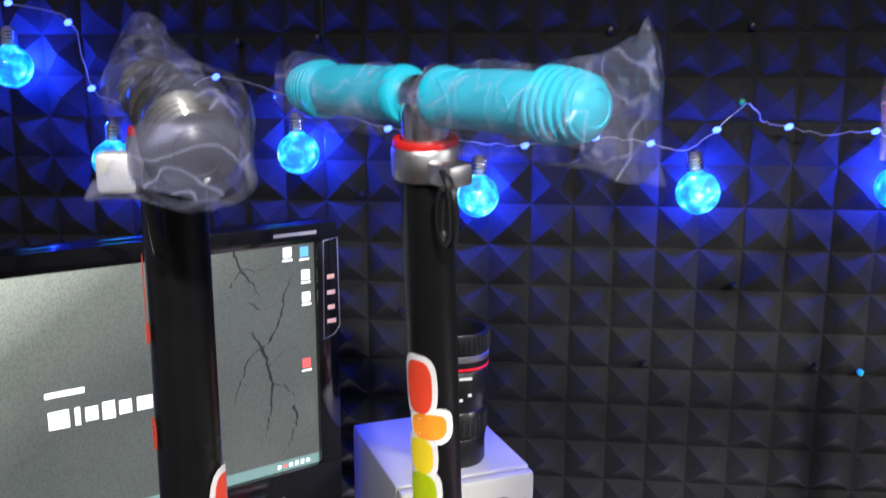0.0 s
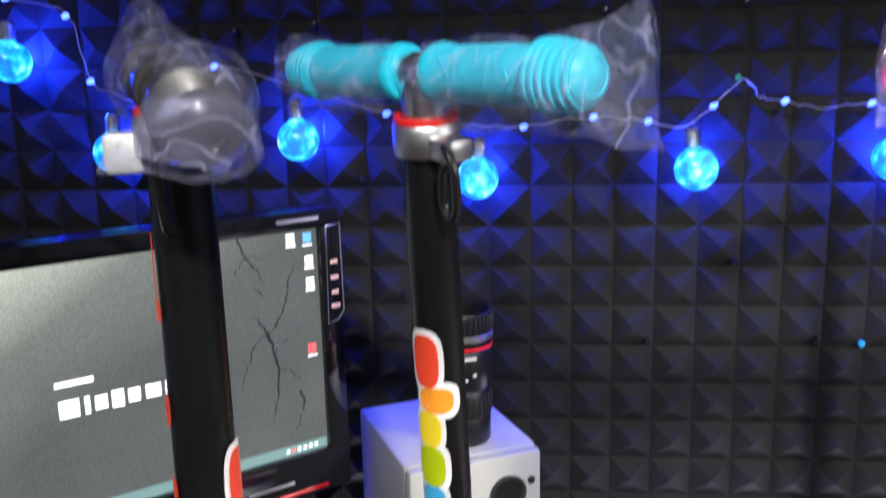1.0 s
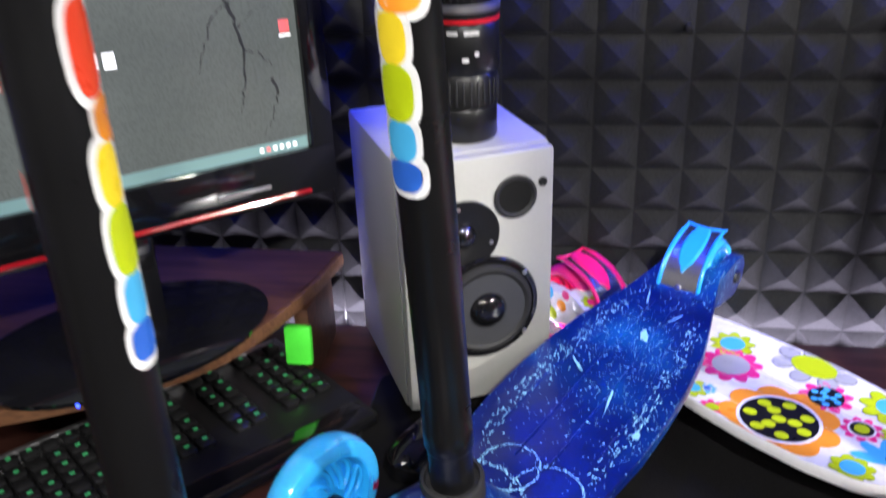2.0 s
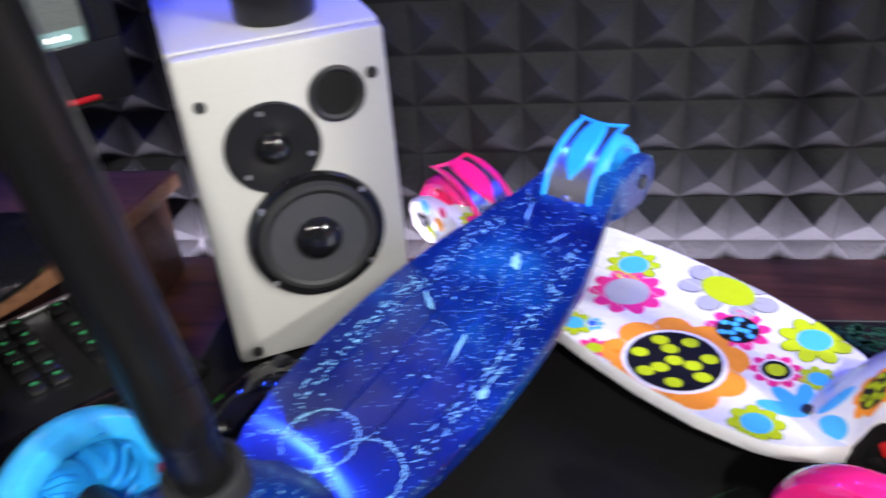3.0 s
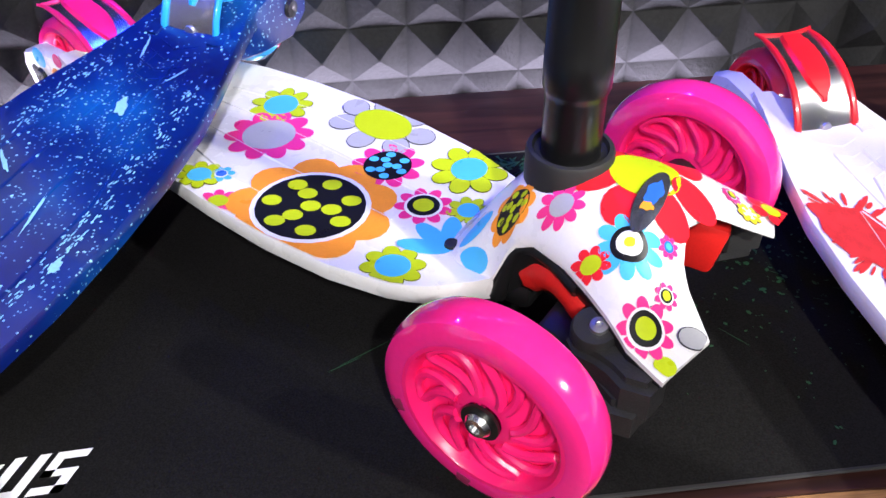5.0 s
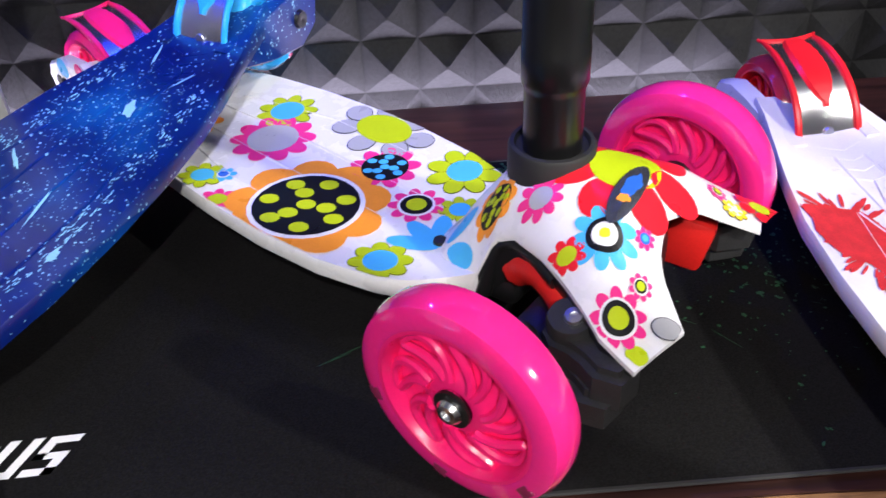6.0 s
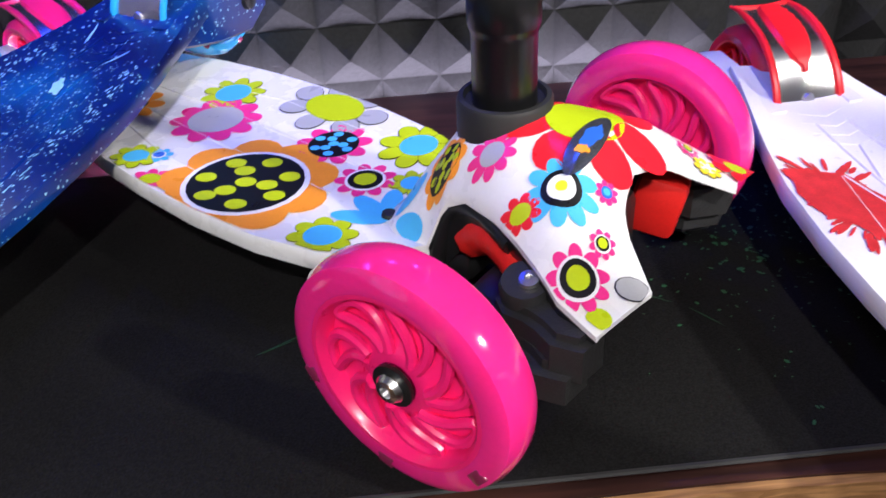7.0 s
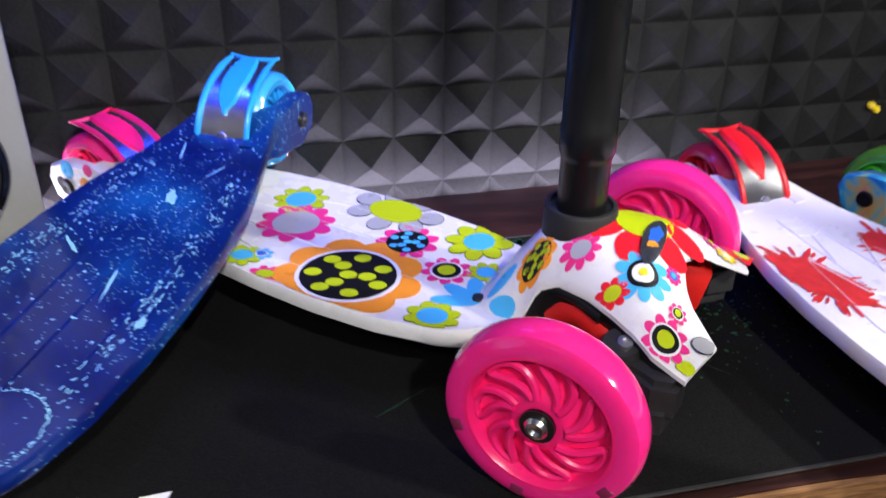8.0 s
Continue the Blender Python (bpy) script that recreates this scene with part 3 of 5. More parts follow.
def brake(parent, colour, m):
    """Rear foot brake: chrome plate curved over the wheel, with coloured rims and an oval ribbed pad."""
    R, half = 0.058, 0.0225
    b = new("brake")
    b.parent = parent
    b.matrix_local = m
    a0, a1, n = radians(8), radians(103), 22

    def at(t, y, r=R):
        a = a0 + (a1 - a0) * t
        lift = 0.012 * max(0, t - 0.72) ** 1.2
        return Vector((r * math.cos(a) + 0.0 - lift, y, r * math.sin(a) + lift * 1.2))

    rings = []
    for i in range(n + 1):
        t = i / n
        h = half * (1 - 0.12 * t)
        rings.append([at(t, -h), at(t, h), at(t, h, R - 0.0022), at(t, -h, R - 0.0022)])
    part("brake_plate", skin(bmesh.new(), rings), CHROME, b, "bright chrome brake plate")
    for side in (-1, 1):
        pts = [at(i / n, side * half * (1 - 0.12 * i / n), R + 0.0005) for i in range(n + 1)]
        pts.append(pts[-1] + Vector((-0.004, side * 0.002, 0.0006)))
        part("brake_rim", tube(pts, [0.0025] * (n - 4) + [0.0025 - 0.0003 * k for k in range(6)], 8), colour, b)
    part("brake_rim", tube([at(1, -half * 0.86 + half * 0.172 * k, R) + Vector((-0.003 + 0.004 * math.sin(math.pi * k / 10), 0, 0.0004)) for k in range(11)], 0.0013, 8), colour, b)
    bm = bmesh.new()
    rows = []
    for i in range(19):
        t = 0.34 + 0.62 * i / 18
        w = 0.0118 * math.sqrt(max(0.02, 1 - ((i - 10.5) / 9.2) ** 2))
        e = 0.0022 + (0.0008 if i % 2 else 0)
        rows.append([at(t, -w, R), at(t, -w * 0.8, R + e), at(t, w * 0.8, R + e), at(t, w, R)])
    part("brake_pad", skin(bm, rows), colour, b, "ribbed oval rubber pad")
    part("bolt", lathe([(0.0, 0), (0.004, 0), (0.0036, 0.0015), (0, 0.002)], 14, Matrix.Translation(at(0.16, 0, R)) @ pose(0, 0, 0, 0, 90 - 6, 0)), STEEL, b)
    return b


def scooter(m, label, deck_mats, body_mat, tyre, rim, brake_mat, spring, pole_lean=(0, 0), pole_len=0.50, deck_label="", skew=(0.0, 0.0)):
    sc = thing("kick_scooter", m, label, "scooter", "three-wheeled kick scooters")
    # deck
    rings = []
    for i in range(45):
        s = 0.015 + 0.415 * i / 44
        w, th = deck_half(s), 0.017 - 0.004 * max(0, (s - 0.3) / 0.13)
        row = []
        for k in range(-8, 9):
            y = w * math.sin(math.pi / 2 * k / 8) if abs(k) < 8 else w * k / 8
            z = deck_top(-s, y * 0.985) - (0.003 if abs(k) == 8 else 0)
            row.append((-s, y, z))
        row += [(-s, w * 0.985, DECK_Z - th * 0.7), (-s, w * 0.9, DECK_Z - th), (-s, -w * 0.9, DECK_Z - th), (-s, -w * 0.985, DECK_Z - th * 0.7)]
        rings.append(row)
    deck = part("deck", skin(bmesh.new(), rings), deck_mats, sc, deck_label)
    sway = pose(0, skew[0], 0, 0, 0, skew[1])
    deck.matrix_local = sway
    # fork cheeks beside the rear wheel
    for side in (-1, 1):
        prof = [(-0.375, 0.046), (-0.375, 0.0625), (-0.41, 0.0645), (-0.44, 0.0665), (-0.465, 0.066), (-0.484, 0.058), (-0.489, 0.046), (-0.483, 0.028), (-0.460, 0.018), (-0.42, 0.028)]
        a = [(x, side * 0.0215, z) for x, z in prof]
        b = [(x, side * 0.031, z) for x, z in prof]
        c = [(-0.440 + (x + 0.440) * 0.93, side * 0.0345, 0.05 + (z - 0.05) * 0.90) for x, z in prof]
        cheek = part("fork_cheek", skin(bmesh.new(), [a, b, c]), deck_mats, deck)
        part("axle_nut", lathe([(0, 0), (0.0075, 0), (0.0065, 0.003), (0.003, 0.0032), (0, 0.002)], 18, pose(REAR_X - 0.006, side * 0.0345, REAR_Z, -90 * side)), BLACK, deck)
    # raised tread lines on the deck
    for y0, x0, x1 in ((-0.048, -0.13, -0.30), (-0.016, -0.10, -0.36), (0.016, -0.10, -0.36), (0.048, -0.13, -0.30)):
        pts = [(x0 + (x1 - x0) * i / 8, y0 * (1 - 0.35 * max(0, i - 4) / 4), 0) for i in range(9)]
        part("tread_line", tube([(x, y, deck_top(x, y) - 0.0002) for x, y, _ in pts], 0.0012, 6), deck_mats, deck)
    for i in range(4):
        x = -0.33 - 0.012 * i
        part("tread_line", tube([(x - 0.004 * abs(k), 0.009 * k, deck_top(x, 0.009 * k) - 0.0001) for k in range(-2, 3)], 0.0008, 6), deck_mats, deck)
    # front body shell with two prongs
    cols, n = 16, 44
    bm = bmesh.new()
    for side in (-1, 1):
        top = []
        for i in range(n + 1):
            f = BODY_BACK + (BODY_FRONT - BODY_BACK) * i / n
            lo, hi = body_in(f), body_out(f)
            top.append([(f - 0.010 * (k / cols) * max(0.0, (f - 0.07) / 0.036), side * (lo + (hi - lo) * k / cols), body_top(f, lo + (hi - lo) * k / cols)) for k in range(cols + 1)])
        low = [[(x, y, z - 0.0024) for x, y, z in r] for r in top]
        a = [[bm.verts.new(p) for p in r] for r in top]
        b = [[bm.verts.new((x, y * (1.0 if k < cols else 0.995), z - (0.0 if k < cols else 0.001))) for k, (x, y, z) in enumerate(r)] for r in low]
        for i in range(n):
            for k in range(cols):
                bm.faces.new((a[i][k], a[i + 1][k], a[i + 1][k + 1], a[i][k + 1]))
                bm.faces.new((b[i][k], b[i][k + 1], b[i + 1][k + 1], b[i + 1][k]))
            bm.faces.new((a[i][cols], a[i + 1][cols], b[i + 1][cols], b[i][cols]))
            if body_in(BODY_BACK + (BODY_FRONT - BODY_BACK) * (i + 1) / n) > 0:
                bm.faces.new((a[i][0], b[i][0], b[i + 1][0], a[i + 1][0]))
        for k in range(cols):
            bm.faces.new((a[n][k], a[n][k + 1], b[n][k + 1], b[n][k]))
            bm.faces.new((a[0][k], b[0][k], b[0][k + 1], a[0][k + 1]))
    bmesh.ops.remove_doubles(bm, verts=bm.verts, dist=0.00005)
    body = part("front_cover", bm, body_mat, sc)
    # black inner shell that lines the rim of the cover
    for side in (-1, 1):
        rings = []
        for i in range(25):
            f = -0.026 + 0.128 * i / 24
            deep = float(np.interp(f, (-0.026, -0.02, -0.008, 0.004, 0.03, 0.05, 0.104), (0.010, 0.020, 0.036, 0.016, 0.012, 0.010, 0.012)))
            x, y, z = f - 0.010 * max(0.0, (f - 0.07) / 0.036), body_out(f), body_top(f, body_out(f)) - 0.0030
            rings.append([(x, side * y * 0.985, z), (x, side * (y - 0.001), z - deep * 0.5), (x, side * (y - 0.003), z - deep), (x, side * (y - 0.009), z - deep), (x, side * (y - 0.009), z)])
        part("cover_liner", skin(bmesh.new(), rings), BLACK, sc, "black plastic inner shell")
    # steering block and suspension under the cover
    part("steering_block", block(0.10, 0.05, 0.045, pose(0.015, 0, 0.066), 0.008), BLACK, sc)
    part("crossbar", block(0.034, 0.17, 0.022, pose(0.036, 0, 0.055), 0.007), BLACK, sc)
    part("deck_bracket", block(0.07, 0.07, 0.020, pose(-0.035, 0, 0.046), 0.006), BLACK, sc)
    for side in (-1, 1):
        part("spring_cushion", tube(bend([(0.000, side * 0.030, 0.066), (0.012, side * 0.034, 0.075), (0.026, side * 0.039, 0.077), (0.042, side * 0.046, 0.072)], 6), [0.0112 + 0.0002 * math.sin(1.6 * k) for k in range(19)], 10), spring, sc, "red rubber suspension cushion" if spring is REDRUB else "")
        part("arch_frame", tube(bend([(-0.018, side * 0.0400, 0.046), (-0.013, side * 0.0365, 0.070), (-0.003, side * 0.0355, 0.0865), (0.014, side * 0.0400, 0.0890), (0.036, side * 0.0500, 0.0860)], 6), 0.0052, 10), BLACK, sc, "black plastic wheel arch")
        part("spring_block", block(0.026, 0.020, 0.034, pose(0.066, side * 0.043, 0.070, 0, 12, side * 18), 0.004), spring, sc)
        shape = [(0.040, 0.056), (0.042, 0.074), (0.050, 0.081), (0.060, 0.081), (0.068, 0.083), (0.078, 0.088), (0.092, 0.085), (0.094, 0.070), (0.080, 0.056)]
        arm = part("arm", slab([(x, side * y) for x, y in shape[::side]], 0.052, 0.0775, 0.004), WORN, sc, "dark plastic suspension arm")
        part("arm_plate", slab([(x * 0.96 - 0.001, side * (y * 1.06)) for x, y in shape[::side]], 0.040, 0.0640, 0.005), WORN, arm)
        part("boss", lathe([(0.0, -0.030), (0.0105, -0.030), (0.0122, -0.026), (0.0122, -0.004), (0.0108, -0.0005), (0.0, 0.0)], 26, pose(0.0535, side * 0.0675, 0.0850, side * -14, 4)), WORN, arm)
        part("screw", lathe([(0, 0), (0.0048, 0), (0.0045, 0.002), (0.002, 0.0024), (0.002, 0.001), (0, 0.001)], 16, pose(0.0555, side * 0.0675, 0.0848, side * -16, 4)), STEEL, arm)
        part("side_housing", block(0.040, 0.010, 0.030, pose(0.002, side * 0.028, 0.070, 0, -10, side * -14), 0.004), BLACK, sc)
        part("axle", tube([(AXLE_F, side * 0.07, 0.060), (AXLE_F, side * 0.112, 0.060)], 0.011, 14), BLACK, sc)
        wheel("front_wheel", sc, pose(AXLE_F, side * AXLE_L, WHEEL_R, 90, 0, 0), WHEEL_R, 0.026, tyre, rim, 7, "")
    wheel("rear_wheel", sc, sway @ pose(REAR_X, 0, REAR_Z, 90, 0, 0), REAR_R, 0.034, tyre, rim, 6, "")
    brake(sc, brake_mat, sway @ pose(REAR_X + 0.015, 0, REAR_Z - 0.004))
    # collar and pole
    lean = pose(0, 0, 0.112, pole_lean[0], pole_lean[1], 0)
    part("collar", lathe([(0.0160, -0.010), (0.0238, -0.010), (0.0240, 0.004), (0.0238, 0.0185), (0.0228, 0.0205), (0.0205, 0.0208), (0.0195, 0.0180), (0.0160, 0.0175)], 40, lean, None, False, True), RUBBER, sc, "thick black rubber collar")
    pole = part("pole", lathe([(0.0, 0.0), (0.0158, 0.0), (0.0158, 0.052), (0.0162, 0.054), (0.0170, 0.056), (0.0175, 0.0575), (0.0175, 0.075), (0.0172, 0.0755), (0.0170, 0.12), (0.0157, pole_len), (0.0, pole_len)], 40, lean), POLE, sc, "black steel steering pole")
    return sc, deck, body, lean


REDRUB = plain("red_rubber", (0.62, 0.012, 0.01), 0.5, vary=0.1)


def on_pole(a, z, r=0.0176):
    return Vector((r * math.cos(a), r * math.sin(a), z))


def pole_patch(parent, lean, name, spots, mats, r=0.0174):
    """Stickers wrapped on a pole: spots of (angle, height, half width along the arc, half height, material number, layer)."""
    bm = bmesh.new()
    for a, z, w, h, slot, layer in spots:
        rr = r + 0.0002 + 0.0002 * layer
        mid = bm.verts.new(lean @ on_pole(a, z, rr))
        ring = [bm.verts.new(lean @ on_pole(a + w / r * math.copysign(abs(math.cos(t)) ** 0.7, math.cos(t)), z + h * math.copysign(abs(math.sin(t)) ** 0.7, math.sin(t)), rr)) for t in (2 * math.pi * i / 20 for i in range(20))]
        for i in range(20):
            bm.faces.new((mid, ring[i], ring[(i + 1) % 20])).material_index = slot
    return part(name, bm, mats, parent)


def rainbow(parent, lean, a, z_top, length, width):
    """A bubble-letter sticker in rainbow order on a white backing, too warped to read."""
    inks = [WHITEINK, DRIPRED, ORANGE, YELLOW, LIME, AQUA, BLUEINK]
    share = [0.24, 0.12, 0.17, 0.2, 0.15, 0.12]
    spots, z = [], z_top
    for i, s in enumerate(share):
        h = s * length / 2
        z -= h
        spots.append((a + (0.42 if i == 1 else 0.03 * (i % 2)), z, width * (1.0, 1.25, 0.9, 1.05, 0.95, 1.1)[i], h))
        z -= h
    backing = pole_patch(parent, lean, "sticker_backing", [(b, z, w + 0.0025, h + 0.0045, 0, 0) for b, z, w, h in spots], inks[:1])
    for i, (b, z, w, h) in enumerate(spots):
        pole_patch(backing, lean, "sticker_letter", [(b - (0.06 if i == 1 else 0.03 * (i % 2)), z, w * 0.9, h * 1.02, 0, 1 + i % 2)], [inks[i + 1]])
    return backing


def crumple(bm, amount, seed):
    for v in bm.verts:
        p = v.co * 42 + Vector((seed, 0, 0))
        q = v.co * 120 + Vector((0, seed, 0))
        v.co += amount * noise.noise_vector(p) + 0.35 * amount * noise.noise_vector(q)
    return bm


def film_bag(parent, stations, seed, amount=0.005):
    """A crumpled clear bag: stations of (centre, half width, half height) swept along."""
    rings = []
    n = 26
    fine = []
    for (c0, w0, h0), (c1, w1, h1) in zip(stations, stations[1:]):
        for i in range(5):
            t = i / 5
            fine.append((Vector(c0).lerp(Vector(c1), t), w0 + (w1 - w0) * t, h0 + (h1 - h0) * t))
    fine.append((Vector(stations[-1][0]), stations[-1][1], stations[-1][2]))
    axis = (fine[-1][0] - fine[0][0]).normalized()
    side = axis.cross(Vector((0, 0, 1))).normalized()
    up = side.cross(axis)
    for c, w, h in fine:
        rings.append([c + side * w * math.cos(t) + up * h * math.sin(t) for t in (2 * math.pi * i / n for i in range(n))])
    bm = skin(bmesh.new(), rings, False)
    crumple(bm, amount, seed)
    ob = part("packing_bag", bm, FILM, parent, "crumpled clear plastic bag over the grip", smooth=False)
    return ob


def grip(parent, m, mat_, length, r=0.0165):
    """A soft grip along +x with a ringed flange and a domed end."""
    prof = [(0.0, 0.0), (r * 1.0, 0.0), (r * 1.06, 0.0015), (r * 1.09, 0.006), (r * 1.02, 0.010), (r * 0.96, 0.014), (r * 1.0, length * 0.35), (r * 1.0, length * 0.55), (r * 0.93, length * 0.68)]
    z = length * 0.71
    for i in range(6):
        rr = r * (1.18 - 0.009 * i * i)
        prof += [(rr - 0.0010, z), (rr, z + 0.0008), (rr, z + 0.0026), (rr - 0.0018, z + 0.0034), (rr - 0.0018, z + 0.0044)]
        z += 0.0048
    prof += [(r * 0.80, z + 0.0002), (r * 0.72, z + 0.0022), (r * 0.55, z + 0.0034), (r * 0.52, z + 0.0026), (r * 0.34, z + 0.0040), (r * 0.15, z + 0.0046), (0.0, z + 0.0048)]
    g = part("grip", lathe(prof, 36, m @ pose(0, 0, 0, 0, 90, 0)), mat_, parent)
    for k in range(4):
        ring = []
        x = length * (0.16 + 0.13 * k)
        for j in range(9):
            t = radians(-60 + 15 * j)
            ring.append(m @ Vector((x + 0.008 * math.sin(3 * t), r * 0.975 * math.cos(t + 2.6), r * 0.975 * math.sin(t + 2.6))))
        part("grip_ridge", tube(ring, 0.0006, 6), mat_, g)
    return g


def handlebar(sc, lean, top, axis, grip_mat, grip_len, bag_ends, seed, band=REDRUB, bag=True, rise=0.047):
    """T-bar: clamp with a looped lever, chrome stem, two grips along axis. top: height of the clamp's foot on the pole."""
    base = lean @ pose(0, 0, top)
    hb = new("handlebar")
    hb.parent = sc
    hb.matrix_local = base
    part("clamp", lathe([(0.0178, 0.007), (0.0198, 0.007), (0.0206, 0.009), (0.0206, 0.024), (0.0195, 0.026), (0.0150, 0.026)], 36, None, None, False, True), STEEL, hb, "polished aluminium clamp")
    part("band", lathe([(0.0152, 0.0262), (0.0195, 0.0262), (0.0198, 0.0280), (0.0190, 0.0300), (0.0152, 0.0300)], 36, None, None, False, True), band, hb, "red plastic ring")
    part("stem", lathe([(0, 0.012), (0.0140, 0.012), (0.0140, rise - 0.008), (0.0125, rise - 0.002), (0, rise - 0.002)], 30), CHROME, hb, "chrome stem")
    a = math.atan2(axis.y, axis.x)
    turn = pose(0, 0, 0, 0, 0, math.degrees(a))
    part("lever", tube(bend([turn @ Vector(p) for p in ((0.018, -0.006, 0.016), (0.032, -0.012, 0.016), (0.040, -0.014, 0.004), (0.038, -0.012, -0.018), (0.030, -0.010, -0.026), (0.024, -0.010, -0.018), (0.027, -0.012, 0.0), (0.032, -0.013, 0.008))], 5), 0.0028, 8), BLACK, hb, "black quick-release lever")
    part("lever_block", block(0.022, 0.018, 0.014, turn @ pose(0.026, -0.004, 0.014), 0.003), STEEL, hb)
    mid = Vector((0, 0, rise))
    rot = axis.to_track_quat("X", "Z").to_matrix().to_4x4()
    for side, ends in ((1, bag_ends[0]), (-1, bag_ends[1])):
        m = Matrix.Translation(mid) @ rot @ (pose(0.014, 0, 0) if side > 0 else pose(-0.014, 0, 0, 0, 0, 180))
        grip(hb, m, grip_mat, grip_len if side > 0 else grip_len + 0.010)
        if bag:
            st = [((m @ Vector(c)), w, h) for c, w, h in ends]
            film_bag(hb, st, seed + side)
    part("crosstube", tube([mid - axis * 0.03, mid + axis * 0.03], 0.0125, 20), CHROME, hb)
    return hb


STD_BAG = [((0.0, 0, -0.004), 0.021, 0.022), ((0.05, 0, -0.004), 0.023, 0.025), ((0.10, 0, -0.004), 0.024, 0.026), ((0.118, 0, -0.002), 0.022, 0.028), ((0.136, 0, 0.0), 0.010, 0.032), ((0.152, 0, 0.004), 0.002, 0.037)]
SHORT_BAG = [((0.0, 0, -0.004), 0.021, 0.022), ((0.05, 0, -0.004), 0.023, 0.024), ((0.10, 0, -0.002), 0.022, 0.024), ((0.13, 0, 0), 0.014, 0.022), ((0.15, 0, -0.004), 0.003, 0.02)]


def facing(x, y, angle, pitch=0.0, z=MAT_TOP):
    """Scooter pose: pole foot at x, y; heading angle in degrees; pitch lifts the rear."""
    return pose(x, y, z, 0, 0, angle) @ pose(AXLE_F, 0, 0) @ pose(0, 0, 0, 0, pitch, 0) @ pose(-AXLE_F, 0, 0)


# the flower-print scooter
FL_ANGLE = math.degrees(math.atan2(-0.655, 0.755))
fl, fl_deck, fl_body, fl_lean = scooter(facing(0.393, 0.776, FL_ANGLE), "white kick scooter with bright flower print and pink wheels", WHITE, WHITE, TYRE_PINK, PINK, PINK, REDRUB, pole_len=0.53, deck_label="white deck printed with large flowers", skew=(-0.021, -4.6))
D, B = deck_top, body_top


def on_deck(x, y, *rest, **more):
    return flower(fl_deck, D, x, y, *rest, **more)


def on_cover(x, y, *rest, **more):
    return flower(fl_body, B, x, y, *rest, **more)


on_deck(-0.1468, -0.0388, 0.054, 9, ORANGE, [(0.70, WHITEINK), (0.64, INK)], (11, 0.105, LIME), 0.2, False, broad=1.4)
on_deck(-0.1392, 0.0246, 0.0245, 9, MAGENTA, [(0.66, INK)], (10, 0.12, AQUA), 0.1, False)
on_deck(-0.2299, 0.0024, 0.031, 10, MAGENTA, [(0.6, GREY)], None, 0.1, False, broad=1.15)
on_deck(-0.0926, 0.0057, 0.0185, 9, MAGENTA, [(0.66, WHITEINK), (0.56, INK), (0.36, LIME)], None, 0.3, False)
on_deck(-0.0930, 0.0530, 0.026, 8, LIME, [(0.46, AQUA)], None, 0.3)
on_deck(-0.0690, -0.0500, 0.0190, 8, LIME, [(0.55, AQUA)], None, 0.0, broad=1.1)
on_deck(-0.1740, 0.0590, 0.032, 7, GREY, [(0.50, LIME)], None, 0.2, True, 1.45)
on_deck(-0.252, 0.0347, 0.023, 9, LIME, [(0.55, AQUA)], None, 0.0)
on_deck(-0.0677, 0.0190, 0.014, 8, LIME, [(0.5, AQUA)], None, 0.0)
on_deck(-0.2177, -0.0503, 0.009, 7, AQUA, [(0.5, WHITEINK), (0.4, BLUEINK)], None, 0.0, False)
on_deck(-0.1951, -0.0720, 0.013, 8, MAGENTA, [(0.5, LIME)], None, 0.0, False)
on_deck(-0.2279, -0.0600, 0.016, 8, LIME, [(0.5, AQUA)], None, 0.0)
bm = bmesh.new()
for degrees in (125, 165, 205):
    t = radians(degrees)
    ellipse(bm, D, -0.052 + 0.017 * math.cos(t), -0.018 + 0.016 * math.sin(t), 0.0165, 0.0066, t, 0, 1, 20)
part("printed_petal", bm, AQUA, fl_deck)
on_deck(-0.30, -0.02, 0.026, 9, ORANGE, [(0.55, INK)], (8, 0.1, LIME), 0.0, False)
on_deck(-0.36, 0.01, 0.026, 8, AQUA, [(0.5, WHITEINK), (0.35, LIME)], None, 0.0, False)
on_deck(-0.40, -0.02, 0.014, 8, LIME, [(0.5, MAGENTA)], None, 0.0)
on_deck(-0.40, 0.022, 0.014, 8, ORANGE, [(0.5, INK)], None, 0.0)
on_cover(-0.0170, -0.0285, 0.0175, 8, ORANGE, [(0.72, INK)], (11, 0.13, LIME), 0.2, False, 1.0, 1.3)
on_cover(0.0115, -0.0290, 0.0135, 9, MAGENTA, [(0.5, GREY)], None, 0.1, False)
on_cover(0.0536, -0.0380, 0.0175, 9, AQUA, [(0.54, INK), (0.38, WHITEINK), (0.16, YELLOW)], None, 0.2, False)
on_cover(0.0400, -0.0500, 0.0110, 8, REDINK, [(0.5, LIME)], None, 0.1, False)
on_cover(0.0775, -0.0645, 0.0150, 9, MAGENTA, [(0.66, WHITEINK), (0.56, INK), (0.36, LIME)], None, 0.1, False)
on_cover(0.0787, -0.0456, 0.0068, 8, MAGENTA, [(0.62, WHITEINK), (0.5, INK), (0.35, LIME)], None, 0.1, False)
on_cover(0.0690, -0.0245, 0.0062, 8, MAGENTA, [(0.5, BLUEINK), (0.3, AQUA)], None, 0.1, False)
on_cover(0.0400, 0.0075, 0.0400, 7, REDINK, [(0.47, LIME)], None, 0.25, False, 1.0, 0.95)
on_cover(0.0760, 0.0501, 0.0068, 8, MAGENTA, [(0.55, WHITEINK), (0.45, INK), (0.35, LIME)], None, 0.1, False)
on_cover(0.0880, 0.0480, 0.0080, 8, YELLOW, [(0.6, WHITEINK)], (5, 0.16, YELLOW), 0.1, True)
